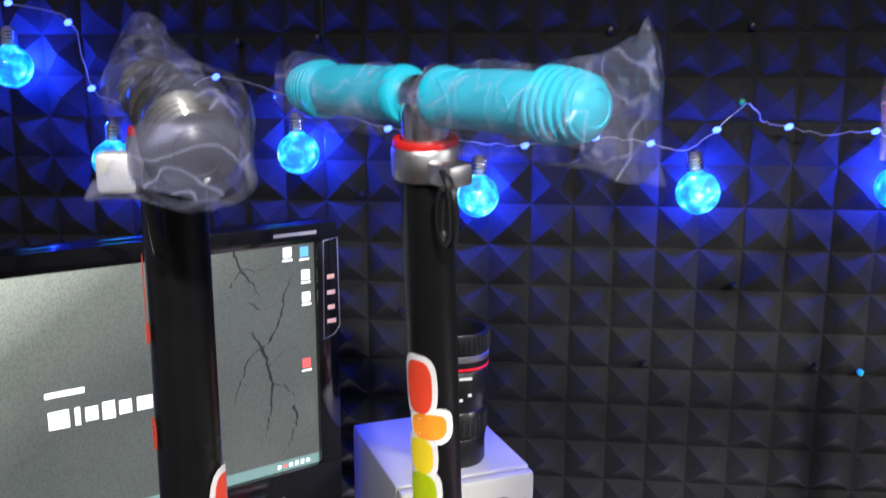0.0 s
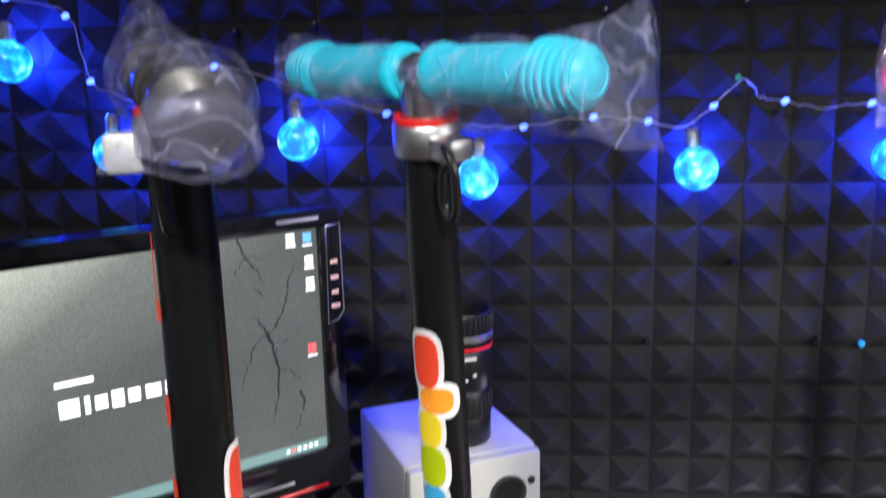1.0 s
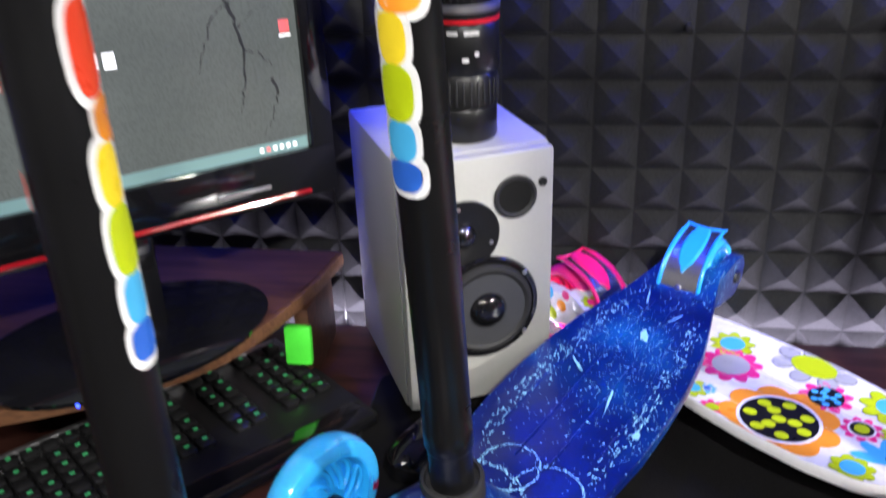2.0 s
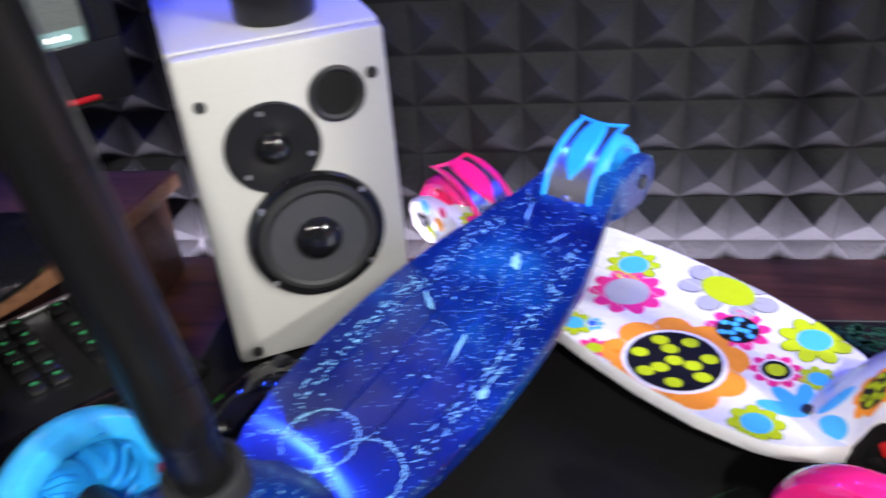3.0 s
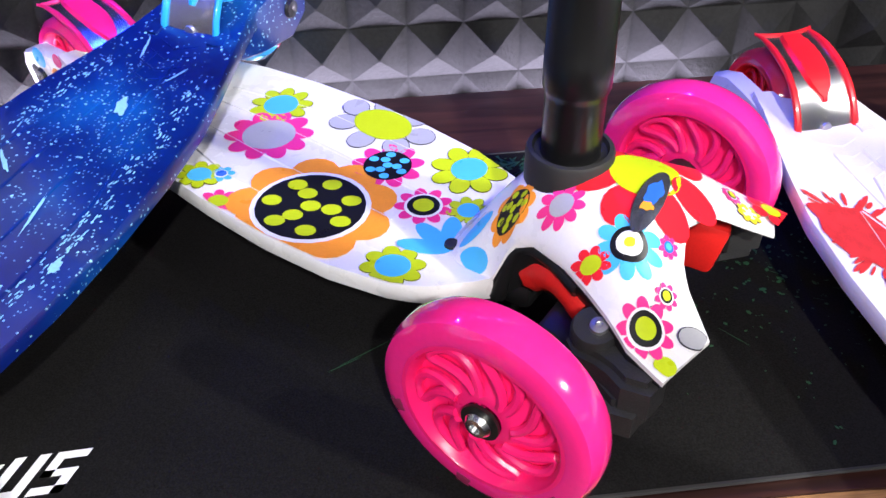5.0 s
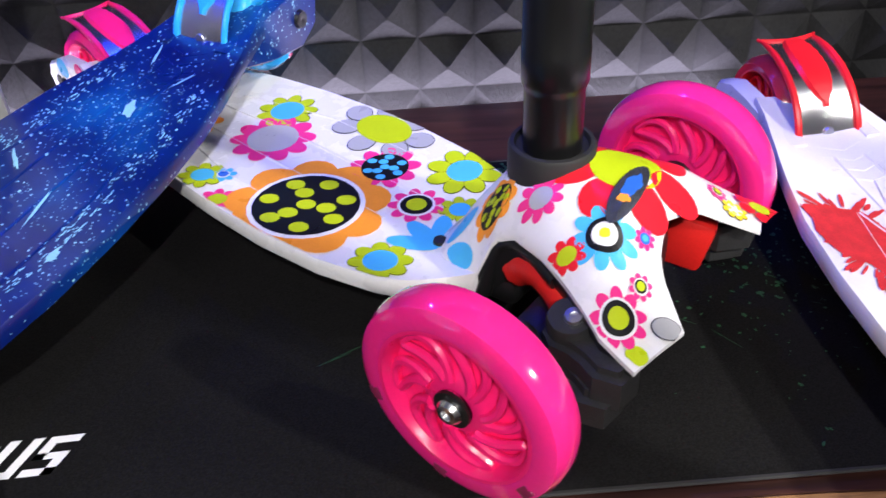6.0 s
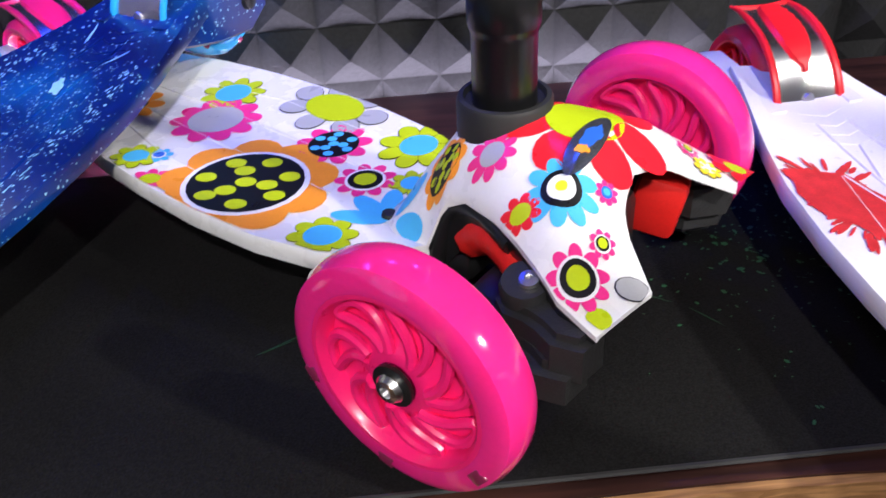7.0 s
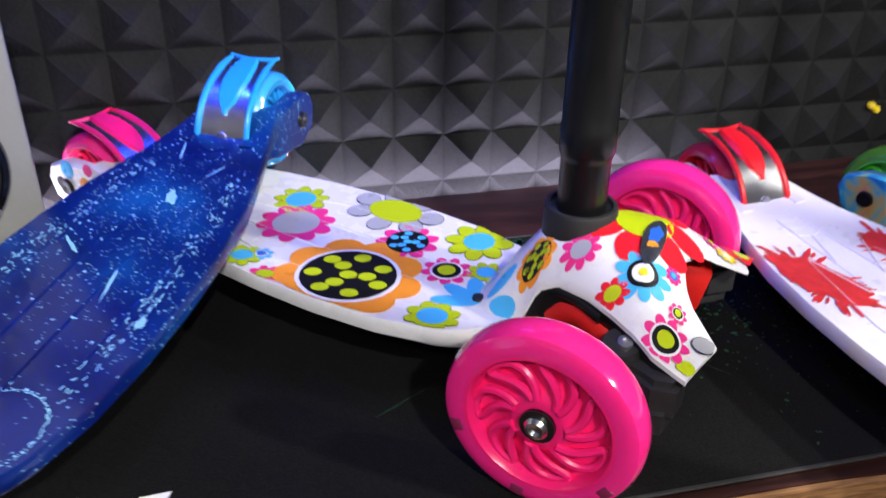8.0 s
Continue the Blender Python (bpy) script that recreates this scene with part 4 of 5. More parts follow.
on_cover(0.0950, 0.0690, 0.0150, 6, REDINK, [(0.42, LIME)], None, 0.1, False)
bm = bmesh.new()
ellipse(bm, B, -0.0400, -0.0290, 0.0095, 0.0042, 0.5, 0, 1, 20)
ellipse(bm, B, -0.0345, -0.0395, 0.0100, 0.0034, -0.15, 0, 1, 20)
part("printed_petal", bm, AQUA, fl_body)
bm = bmesh.new()
ellipse(bm, B, 0.0925, -0.0735, 0.0055, 0.0045, 0.3, 0, 1, 16)
part("printed_petal", bm, LIME, fl_body)
bm = bmesh.new()
ellipse(bm, B, 0.0512, -0.0105, 0.0235, 0.0068, math.pi / 2 + 0.1, 0, 8, 28)
ellipse(bm, B, 0.0512, -0.0065, 0.010, 0.0042, math.pi / 2 + 0.1, 1, 9, 20, 0.12)
ellipse(bm, B, 0.0522, -0.0175, 0.0035, 0.003, 0.4, 2, 9, 12, 0.15)
part("foil_sticker", bm, [HOLO, BLUEINK, ORANGE], fl_body, "oval foil sticker with a blue and orange mark")
bm = bmesh.new()
ellipse(bm, B, 0.0975, -0.0535, 0.0072, 0.0052, 0.6, 0, 2, 16)
ellipse(bm, B, 0.0975, -0.0535, 0.0077, 0.0057, 0.6, 1, 1, 16)
part("printed_petal", bm, [GREY, INK], fl_body)
part("deck_rivet", lathe([(0, 0), (0.0045, 0), (0.004, 0.0022), (0, 0.003)], 16, pose(-0.0560, -0.0300, DECK_Z - 0.002)), RUBBER, fl)
handlebar(fl, fl_lean, 0.53, Vector((0.16, 0.987, 0.03)).normalized(), PINK, 0.13, (STD_BAG, STD_BAG), 31)

def lean_to(m, way):
    """The pole's lean angles that point it along a world direction."""
    d = m.to_3x3().inverted() @ Vector(way)
    return -math.degrees(math.atan2(d.y, d.z)), math.degrees(math.atan2(d.x, d.z))


for side in (-1, 1):
    for x, z, r, ink in ((-0.458, 0.060, 0.009, AQUA), (-0.436, 0.050, 0.008, ORANGE), (-0.452, 0.034, 0.009, LIME), (-0.470, 0.045, 0.006, INK), (-0.430, 0.066, 0.006, MAGENTA)):
        part("printed_spot", lathe([(0, 0), (r, 0), (r * 0.9, 0.0006), (0, 0.0008)], 16, pose(x, side * 0.0343, z, -90 * side)), ink, fl_deck)


def arc_of_specks(bm, cx, cy, r, a0, a1, count, size, rng):
    for i in range(count):
        t = radians(a0 + (a1 - a0) * i / count) + rng.uniform(-0.04, 0.04)
        k = r * rng.uniform(0.96, 1.04)
        ellipse(bm, deck_top, cx + k * math.cos(t), cy + k * math.sin(t), size * rng.uniform(0.5, 1.4), size * rng.uniform(0.4, 0.8), t + 1.57, 0, 0, 7)


# the star-print blue scooter, its rear propped on the flower-print deck
BL_POSE = facing(-0.0185, 0.662, -120, 6.8)
bl, bl_deck, bl_body, bl_lean = scooter(BL_POSE, "dark blue star-print kick scooter with light blue wheels", GLITTER, GLITTER, TYRE_BLUE, SKY, SKY, SKY, lean_to(BL_POSE, (-0.0062, -0.085, 0.521)), 0.546, "dark blue translucent deck with white star specks")
bm, rng = bmesh.new(), random.Random(21)
arc_of_specks(bm, -0.085, -0.012, 0.026, 0, 330, 120, 0.0011, rng)
arc_of_specks(bm, -0.075, 0.03, 0.030, 40, 300, 110, 0.0010, rng)
arc_of_specks(bm, -0.03, -0.02, 0.05, 100, 230, 110, 0.0010, rng)
for y0 in (-0.058, -0.05, 0.052, 0.06):
    for i in range(70):
        x = -0.10 - 0.24 * rng.random()
        y = y0 * (deck_half(-x) / 0.0785) + rng.gauss(0, 0.002)
        ellipse(bm, deck_top, x, y, 0.0016 * rng.uniform(0.4, 1.6), 0.0006, rng.uniform(-0.3, 0.3), 0, 0, 7)
for x, y, a_, b_, t in ((-0.30, 0.005, 0.010, 0.004, 0.5), (-0.17, 0.062, 0.006, 0.003, 0.2), (-0.23, -0.03, 0.012, 0.0015, 0.9), (-0.36, -0.02, 0.012, 0.001, 0.3), (-0.34, 0.02, 0.010, 0.001, -0.4), (-0.20, 0.02, 0.016, 0.0012, 0.25)):
    ellipse(bm, deck_top, x, y, a_, b_, t, 0, 1, 12, 0.2)
tagged(part("star_specks", bm, plain("pale_blue_ink", (0.30, 0.66, 0.85), 0.3), bl_deck, "pale blue printed star swirls"), kind="stuff")
rainbow(bl, bl_lean, radians(2), 0.428, 0.157, 0.0105)
handlebar(bl, bl_lean, 0.537, ((BL_POSE @ bl_lean).to_3x3().inverted() @ Vector((0.72, -0.70, -0.02))).normalized(), CYAN, 0.118, (STD_BAG, SHORT_BAG), 7, rise=0.054)

# the white and red scooter
wh, wh_deck, wh_body, wh_lean = scooter(facing(0.653, 0.4955, -82.5), "milky white kick scooter with red print and red brake", PEARL, PEARL, TYRE_RED, RED, RED, RED, deck_label="milky white deck with red splash print")
bm = bmesh.new()
rng = random.Random(8)
for cx, cy, spread, count in ((-0.275, -0.042, 0.034, 70), (-0.285, 0.046, 0.028, 60), (-0.13, 0.0, 0.03, 40)):
    ellipse(bm, D, cx, cy, spread * 1.15, spread * 0.62, 0.3, 0, 1, 30, 0.08)
    for _ in range(count):
        t = rng.uniform(0, 6.28)
        k = spread * rng.uniform(0.4, 1.25)
        ellipse(bm, D, cx + k * 1.2 * math.cos(t), cy + k * 0.65 * math.sin(t), rng.uniform(0.004, 0.009), rng.uniform(0.0008, 0.002), t, 0, 1, 8)
tagged(part("red_splash", bm, plain("washed_red_ink", (0.62, 0.035, 0.04), 0.35, vary=0.3, scale=120), wh_deck, "red splash print"), kind="stuff")
bm = bmesh.new()
for i in range(16):
    for k in range(4):
        lathe([(0, 0), (0.0011, 0), (0.0008, 0.0009), (0, 0.001)], 6, pose(-0.16 + 0.006 * i, -0.058 + 0.006 * k + 0.0012 * i * 0.3, D(-0.16 + 0.006 * i, -0.05) - 0.0001), bm)
tagged(part("grip_studs", bm, WHITE, wh_deck, "small raised grip studs"), kind="stuff")
for x0, y0, x1, y1 in ((-0.31, 0.03, -0.27, 0.012), (-0.27, 0.012, -0.21, 0.02), (-0.30, -0.03, -0.25, -0.02), (-0.25, -0.02, -0.24, 0.0), (-0.33, 0.0, -0.29, -0.012), (-0.22, 0.03, -0.18, 0.0), (-0.18, 0.0, -0.2, -0.02)):
    part("tread_line", tube([(x0 + (x1 - x0) * k / 4, y0 + (y1 - y0) * k / 4, D(x0 + (x1 - x0) * k / 4, y0 + (y1 - y0) * k / 4)) for k in range(5)], 0.0012, 6), PEARL, wh_deck)
handlebar(wh, wh_lean, 0.50, Vector((0.1, 1, 0)).normalized(), RED, 0.13, (SHORT_BAG, SHORT_BAG), 12)

# the tie-dye scooter with green wheels
TIEDYE = plain("tie_dye_print", (0.3, 0.5, 0.5), 0.3, coat=0.3)
nd, ln = TIEDYE.node_tree.nodes, TIEDYE.node_tree.links
nz = nd.new("ShaderNodeTexNoise")
nz.inputs["Scale"].default_value, nz.inputs["Distortion"].default_value = 14, 2.5
tc = nd.new("ShaderNodeTexCoord")
ln.new(tc.outputs["Object"], nz.inputs["Vector"])
rp = ramp(nd, [(0.28, (0.02, 0.12, 0.5)), (0.42, (0.05, 0.5, 0.6)), (0.52, (0.5, 0.6, 0.2)), (0.6, (0.85, 0.45, 0.12)), (0.72, (0.7, 0.1, 0.35))])
ln.new(nz.outputs["Fac"], rp.inputs[0])
ln.new(rp.outputs[0], nd["Principled BSDF"].inputs["Base Color"])
gr, gr_deck, gr_body, gr_lean = scooter(facing(0.948, 0.497, -64), "tie-dye kick scooter with green wheels and brake", TIEDYE, TIEDYE, TYRE_GREEN, GREEN, GREEN, GREEN, deck_label="rainbow tie-dye deck")
handlebar(gr, gr_lean, 0.50, Vector((0.1, 1, 0)).normalized(), GREEN, 0.13, (SHORT_BAG, SHORT_BAG), 19)

# the black scooter whose grip points at the viewer
bk, bk_deck, bk_body, bk_lean = scooter(facing(-0.142, 0.455, 20, 0.0, DESK), "black kick scooter with red drip print and rainbow sticker", BLACK, BLACK, TYRE_BLUE, BLACK, BLACK, RED, pole_len=0.548, deck_label="black deck")
bk_turn = bk.matrix_world.to_3x3().inverted()
BK_AXIS = (bk_turn @ Vector((0.47, -0.87, -0.09))).normalized()
DARKGRIP = plain("dark_grey_rubber", (0.035, 0.034, 0.034), 0.35, vary=0.1, coat=0.3)
WRAP = [((-0.01, 0.01, 0.006), 0.020, 0.022), ((0.03, 0.008, 0.004), 0.022, 0.022), ((0.07, 0.004, 0.0), 0.022, 0.021), ((0.095, -0.004, -0.004), 0.024, 0.017), ((0.11, -0.012, -0.010), 0.024, 0.008), ((0.118, -0.018, -0.012), 0.022, 0.002)]
WRAP2 = [((0.0, 0, -0.004), 0.022, 0.022), ((0.05, 0, 0.0), 0.028, 0.03), ((0.11, 0, 0.0), 0.028, 0.034), ((0.14, 0, 0.004), 0.016, 0.036), ((0.165, 0, 0.012), 0.003, 0.03)]
handlebar(bk, bk_lean, 0.548, BK_AXIS, DARKGRIP, 0.085, (WRAP, WRAP2), 51, rise=0.036)
left = bk_turn @ Vector((-1, -0.15, 0))
part("clamp_bracket", block(0.020, 0.014, 0.020, bk_lean @ Matrix.Translation((left * 0.025) + Vector((0, 0, 0.556))) @ pose(0, 0, 0, 0, 0, math.degrees(math.atan2(left.y, left.x))), 0.003), plain("bare_aluminium", (0.75, 0.75, 0.74), 0.45, 0.5), bk, "bright clamp bracket")
A_RIGHT = math.atan2(*reversed((bk_turn @ Vector((0.99, -0.08, 0)))[:2]))
rainbow(bk, bk_lean, A_RIGHT, 0.400, 0.15, 0.008)
A_LEFT = math.atan2(*reversed((bk_turn @ Vector((-0.74, -0.67, 0)))[:2]))
for i, (z, h) in enumerate(((0.500, 0.018), (0.478, 0.006), (0.425, 0.009), (0.378, 0.010), (0.330, 0.008))):
    pole_patch(bk, bk_lean, "drip_print", [(A_LEFT, z, 0.0012 if i == 0 else 0.0035, h, 0, 0)], [DRIPRED])


def monitor():
    m = thing("monitor", pose(-0.189, 0.984, 0, 0, 0, 40.7), "glossy black widescreen monitor showing a dark cracked desktop picture", "monitor")
    x0, x1, z0, z1 = -0.468, 0.0, 0.973, 1.304
    sx0, sx1, sz0, sz1 = -0.440, -0.025, 1.024, 1.283
    part("housing", block(x1 - x0, 0.034, z1 - z0, pose((x0 + x1) / 2, 0.022, (z0 + z1) / 2), 0.008), GLOSSY, m)
    bm = bmesh.new()
    for ax, az, bx, bz in ((x0, sz1, x1, z1), (x0, z0, x1, sz0), (x0, sz0, sx0, sz1), (sx1, sz0, x1, sz1)):
        block(bx - ax, 0.012, bz - az, pose((ax + bx) / 2, -0.001, (az + bz) / 2), 0.0012, bm)
    part("bezel", bm, GLOSSY, m, "piano black bezel")
    screen = part("screen", block(sx1 - sx0, 0.004, sz1 - sz0, pose((sx0 + sx1) / 2, 0.002, (sz0 + sz1) / 2), 0), SCREEN, m, "lit screen with a dark grey picture and glare painted at upper left", smooth=False)

    def flat(u, z):
        return (-u, -0.0012, z)

    def panel(name, u, z, w, h, mat_, parent, label="", y=-0.0012):
        bm = bmesh.new()
        bm.faces.new([bm.verts.new((-u + dx, y, z + dz)) for dx, dz in ((-w / 2, -h / 2), (w / 2, -h / 2), (w / 2, h / 2), (-w / 2, h / 2))])
        return part(name, bm, mat_, parent, label, smooth=False)

    lit = glow("lit_white", (0.9, 0.92, 0.92), 1.0)
    teal = glow("lit_teal", (0.10, 0.17, 0.17), 1.0)
    dark = glow("lit_black", (0.012, 0.013, 0.013), 0.4)
    panel("taskbar", 0.2325, 1.0302, 0.413, 0.012, teal, screen, "teal taskbar", -0.0006)
    # white block wordmarks as plain shapes
    for i in range(7):
        w = (0.022, 0.006, 0.014, 0.014, 0.014, 0.018, 0.012)[i]
        u = (0.298, 0.281, 0.268, 0.252, 0.236, 0.217, 0.200)[i]
        panel("wordmark_bar", u, 1.139, w * 0.86, 0.018 if i in (0, 1, 3) else 0.014, lit, screen)
    panel("wordmark_bar", 0.291, 1.1645, 0.036, 0.0055, lit, screen)
    red_, blue_ = glow("lit_red", (0.75, 0.12, 0.12), 0.8), glow("lit_blue", (0.12, 0.4, 0.7), 0.9)
    for u, z, mm in ((0.057, 1.274, lit), (0.037, 1.273, blue_), (0.036, 1.247, lit), (0.036, 1.222, lit), (0.038, 1.146, red_)):
        panel("icon", u, z, 0.010, 0.011, mm, screen, "", -0.001)
        panel("icon_caption", u, z - 0.0085, 0.012, 0.0022, lit, screen, "", -0.001)
    for i, mm in enumerate((lit, red_, lit, lit, lit, lit)):
        panel("tray_mark", 0.075 - 0.007 * i, 1.0302, 0.004, 0.004, mm, screen, "", -0.001)
    for i, mm in enumerate((blue_, lit, red_, lit)):
        panel("tray_mark", 0.42 - 0.016 * i, 1.0302, 0.008, 0.007, mm, screen, "", -0.001)
    # branching cracks
    rng = random.Random(5)

    def crack(points, width):
        pts = []
        for (u0, za), (u1, zb) in zip(points, points[1:]):
            for k in range(5):
                t = k / 5
                pts.append((u0 + (u1 - u0) * t + rng.uniform(-0.0016, 0.0016), za + (zb - za) * t + rng.uniform(-0.0016, 0.0016)))
        pts.append(points[-1])
        bm = bmesh.new()
        prev = None
        for i, (u, z) in enumerate(pts):
            w = width * (1 - 0.85 * i / (len(pts) - 1)) * rng.uniform(0.6, 1.3)
            pair = (bm.verts.new(flat(u - w, z + w * 0.4)), bm.verts.new(flat(u + w, z - w * 0.4)))
            if prev:
                bm.faces.new((prev[0], prev[1], pair[1], pair[0]))
            prev = pair
        part("crack", bm, dark, screen, smooth=False)

    crack([(0.090, 1.172), (0.083, 1.15), (0.080, 1.12), (0.085, 1.09), (0.090, 1.07)], 0.0022)
    crack([(0.090, 1.172), (0.076, 1.185), (0.066, 1.205), (0.060, 1.235), (0.052, 1.25)], 0.002)
    crack([(0.090, 1.172), (0.105, 1.165), (0.115, 1.14), (0.125, 1.115)], 0.0018)
    crack([(0.090, 1.172), (0.10, 1.19), (0.107, 1.195)], 0.0012)
    crack([(0.083, 1.15), (0.068, 1.165), (0.045, 1.168)], 0.0012)
    crack([(0.080, 1.13), (0.065, 1.125), (0.052, 1.11)], 0.0010)
    crack([(0.118, 1.285 - 0.004), (0.110, 1.262), (0.122, 1.245), (0.135, 1.24)], 0.0013)
    crack([(0.110, 1.262), (0.098, 1.245), (0.090, 1.23)], 0.0013)
    crack([(0.110, 1.262), (0.09, 1.258), (0.075, 1.262)], 0.0009)
    crack([(0.104, 1.225), (0.088, 1.215), (0.075, 1.218)], 0.0009)
    crack([(0.055, 1.1), (0.052, 1.08), (0.06, 1.06), (0.07, 1.045)], 0.0015)
    crack([(0.055, 1.1), (0.075, 1.09)], 0.001)
    # controls on the right of the bezel
    pad = []
    for u, z in ((0.017, 1.284), (-0.0, 1.290 - 0.004), (-0.001, 1.185), (0.006, 1.176), (0.019, 1.172)):
        pad.append((-u, -0.0078, z))
    part("control_outline", tube(pad + pad[:1], 0.0006, 6), STEEL, m, "thin silver outline")
    warm = glow("lit_amber", (0.5, 0.3, 0.25), 0.5)
    for z, w in ((1.243, 0.009), (1.225, 0.010), (1.208, 0.009), (1.192, 0.011)):
        panel("control_mark", 0.009, z, w, 0.005, warm, m, "", -0.0078)
    panel("badge_bars", 0.05, 1.2945, 0.05, 0.004, GREY, m, "faint grey badge marks", -0.0078)
    panel("brand_bar", 0.238, 0.990, 0.044, 0.0085, WHITEINK, m, "white brand mark as a bar", -0.0078)
    # silver strips paint the glare on the lower bezel
    panel("silver_glare", 0.10, 0.994, 0.055, 0.004, STEEL, m, "", -0.0078)
    panel("silver_glare", 0.39, 0.994, 0.055, 0.004, STEEL, m, "", -0.0078)
    part("red_edge", tube([(x0 + 0.01, -0.006, 0.9795), (x1 - 0.03, -0.006, 0.9795)], 0.003, 8), plain("red_tinted_edge", (0.35, 0.005, 0.012), 0.15, coat=0.5), m, "dark red translucent lower edge")
    part("neck", block(0.10, 0.03, 0.10, pose(-0.234, 0.05, 0.925), 0.008), GLOSSY, m)
    foot = lathe([(0, 0), (0.125, 0), (0.128, 0.006), (0.11, 0.013), (0.05, 0.018), (0, 0.018)], 48)
    foot.transform(pose(-0.234, 0.02, 0.8602) @ Matrix.Diagonal((1.15, 0.78, 1, 1)))
    part("foot", foot, GLOSSY, m, "glossy oval foot")
    part("power_light", lathe([(0, 0), (0.002, 0), (0.0015, 0.001), (0, 0.001)], 12, pose(-0.30, -0.085, 0.872, 60)), glow("lit_power_blue", (0.02, 0.05, 1.0), 4), m)


monitor()


def riser():
    s = thing("monitor_shelf", pose(0, 0, 0), "dark brown curved monitor shelf standing on the desk", "shelf")
    front = bend([(-0.212, 1.06, 0), (-0.228, 0.97, 0), (-0.262, 0.87, 0), (-0.31, 0.805, 0), (-0.40, 0.748, 0), (-0.50, 0.71, 0), (-0.64, 0.685, 0)], 6)
    outline = [(p.x, p.y) for p in front] + [(-0.72, 0.72), (-0.72, 1.06)]
    part("board", slab(outline, 0.842, 0.860, 0.0015), SHELF, s, smooth=False)
    rings = [[(p.x + 0.0025, p.y - 0.0025, 0.8435), (p.x + 0.0035, p.y - 0.0035, 0.851), (p.x + 0.0025, p.y - 0.0025, 0.8585), (p.x, p.y, 0.8585), (p.x, p.y, 0.8435)] for p in front]
    part("edge_band", skin(bmesh.new(), rings), wood_mat("worn_edge_band", (0.07, 0.03, 0.015), (0.16, 0.075, 0.035), 18), s, "worn lighter edge band")
    part("side_panel", block(0.016, 0.10, 0.0917, pose(-0.232, 1.0, 0.7962), 0.001), SHELF, s)
    part("side_panel", block(0.016, 0.30, 0.0917, pose(-0.70, 0.9, 0.7962), 0.001), SHELF, s)


riser()


def keyboard():
    k = thing("keyboard", pose(-0.36, 0.776, DESK, 0, 0, 48.7), "black full-size keyboard with green lit legends", "keyboard")
    part("case", block(0.45, 0.205, 0.016, pose(0, 0, 0.0085), 0.004), BLACK, k)
    part("ridge", block(0.43, 0.006, 0.004, pose(0, 0.092, 0.0185), 0.001), STEEL, k, "pale top ridge")
    bm = block(0.0165, 0.0165, 0.008, None, 0.0022, None, 1)
    for v in bm.verts:
        if v.co.z > 0.002:
            v.co.x *= 0.82
            v.co.y *= 0.82
    first = part("key", bm, BLACK, k)
    mesh = first.data
    bpy.data.objects.remove(first)
    mark = bmesh.new()
    mark.faces.new([mark.verts.new(p) for p in ((-0.0025, -0.0015, 0), (0.0025, -0.0015, 0), (0.0025, 0.003, 0), (-0.0025, 0.003, 0))])
    led = part("legend", mark, glow("lit_green_legend", (0.03, 0.22, 0.08), 0.25), k)
    legend = led.data
    bpy.data.objects.remove(led)
    for r in range(6):
        for c in range(22):
            if c in (15, 18):
                continue
            ob = new("key", mesh)
            ob.parent = k
            ob.location = (-0.205 + c * 0.0195, 0.078 - r * 0.0195 - (0.006 if r else 0), 0.0195)
            if (c * 7 + r * 3) % 4 != 0:
                lg = new("legend", legend)
                lg.parent = ob
                lg.location = (0, 0, 0.0042)
    part("palm_rest", block(0.44, 0.05, 0.012, pose(0, -0.083, 0.012, -6), 0.004), GLOSSY, k)


keyboard()


VOID = plain("deep_shade", (0.002, 0.002, 0.002), 0.95, bump=0)


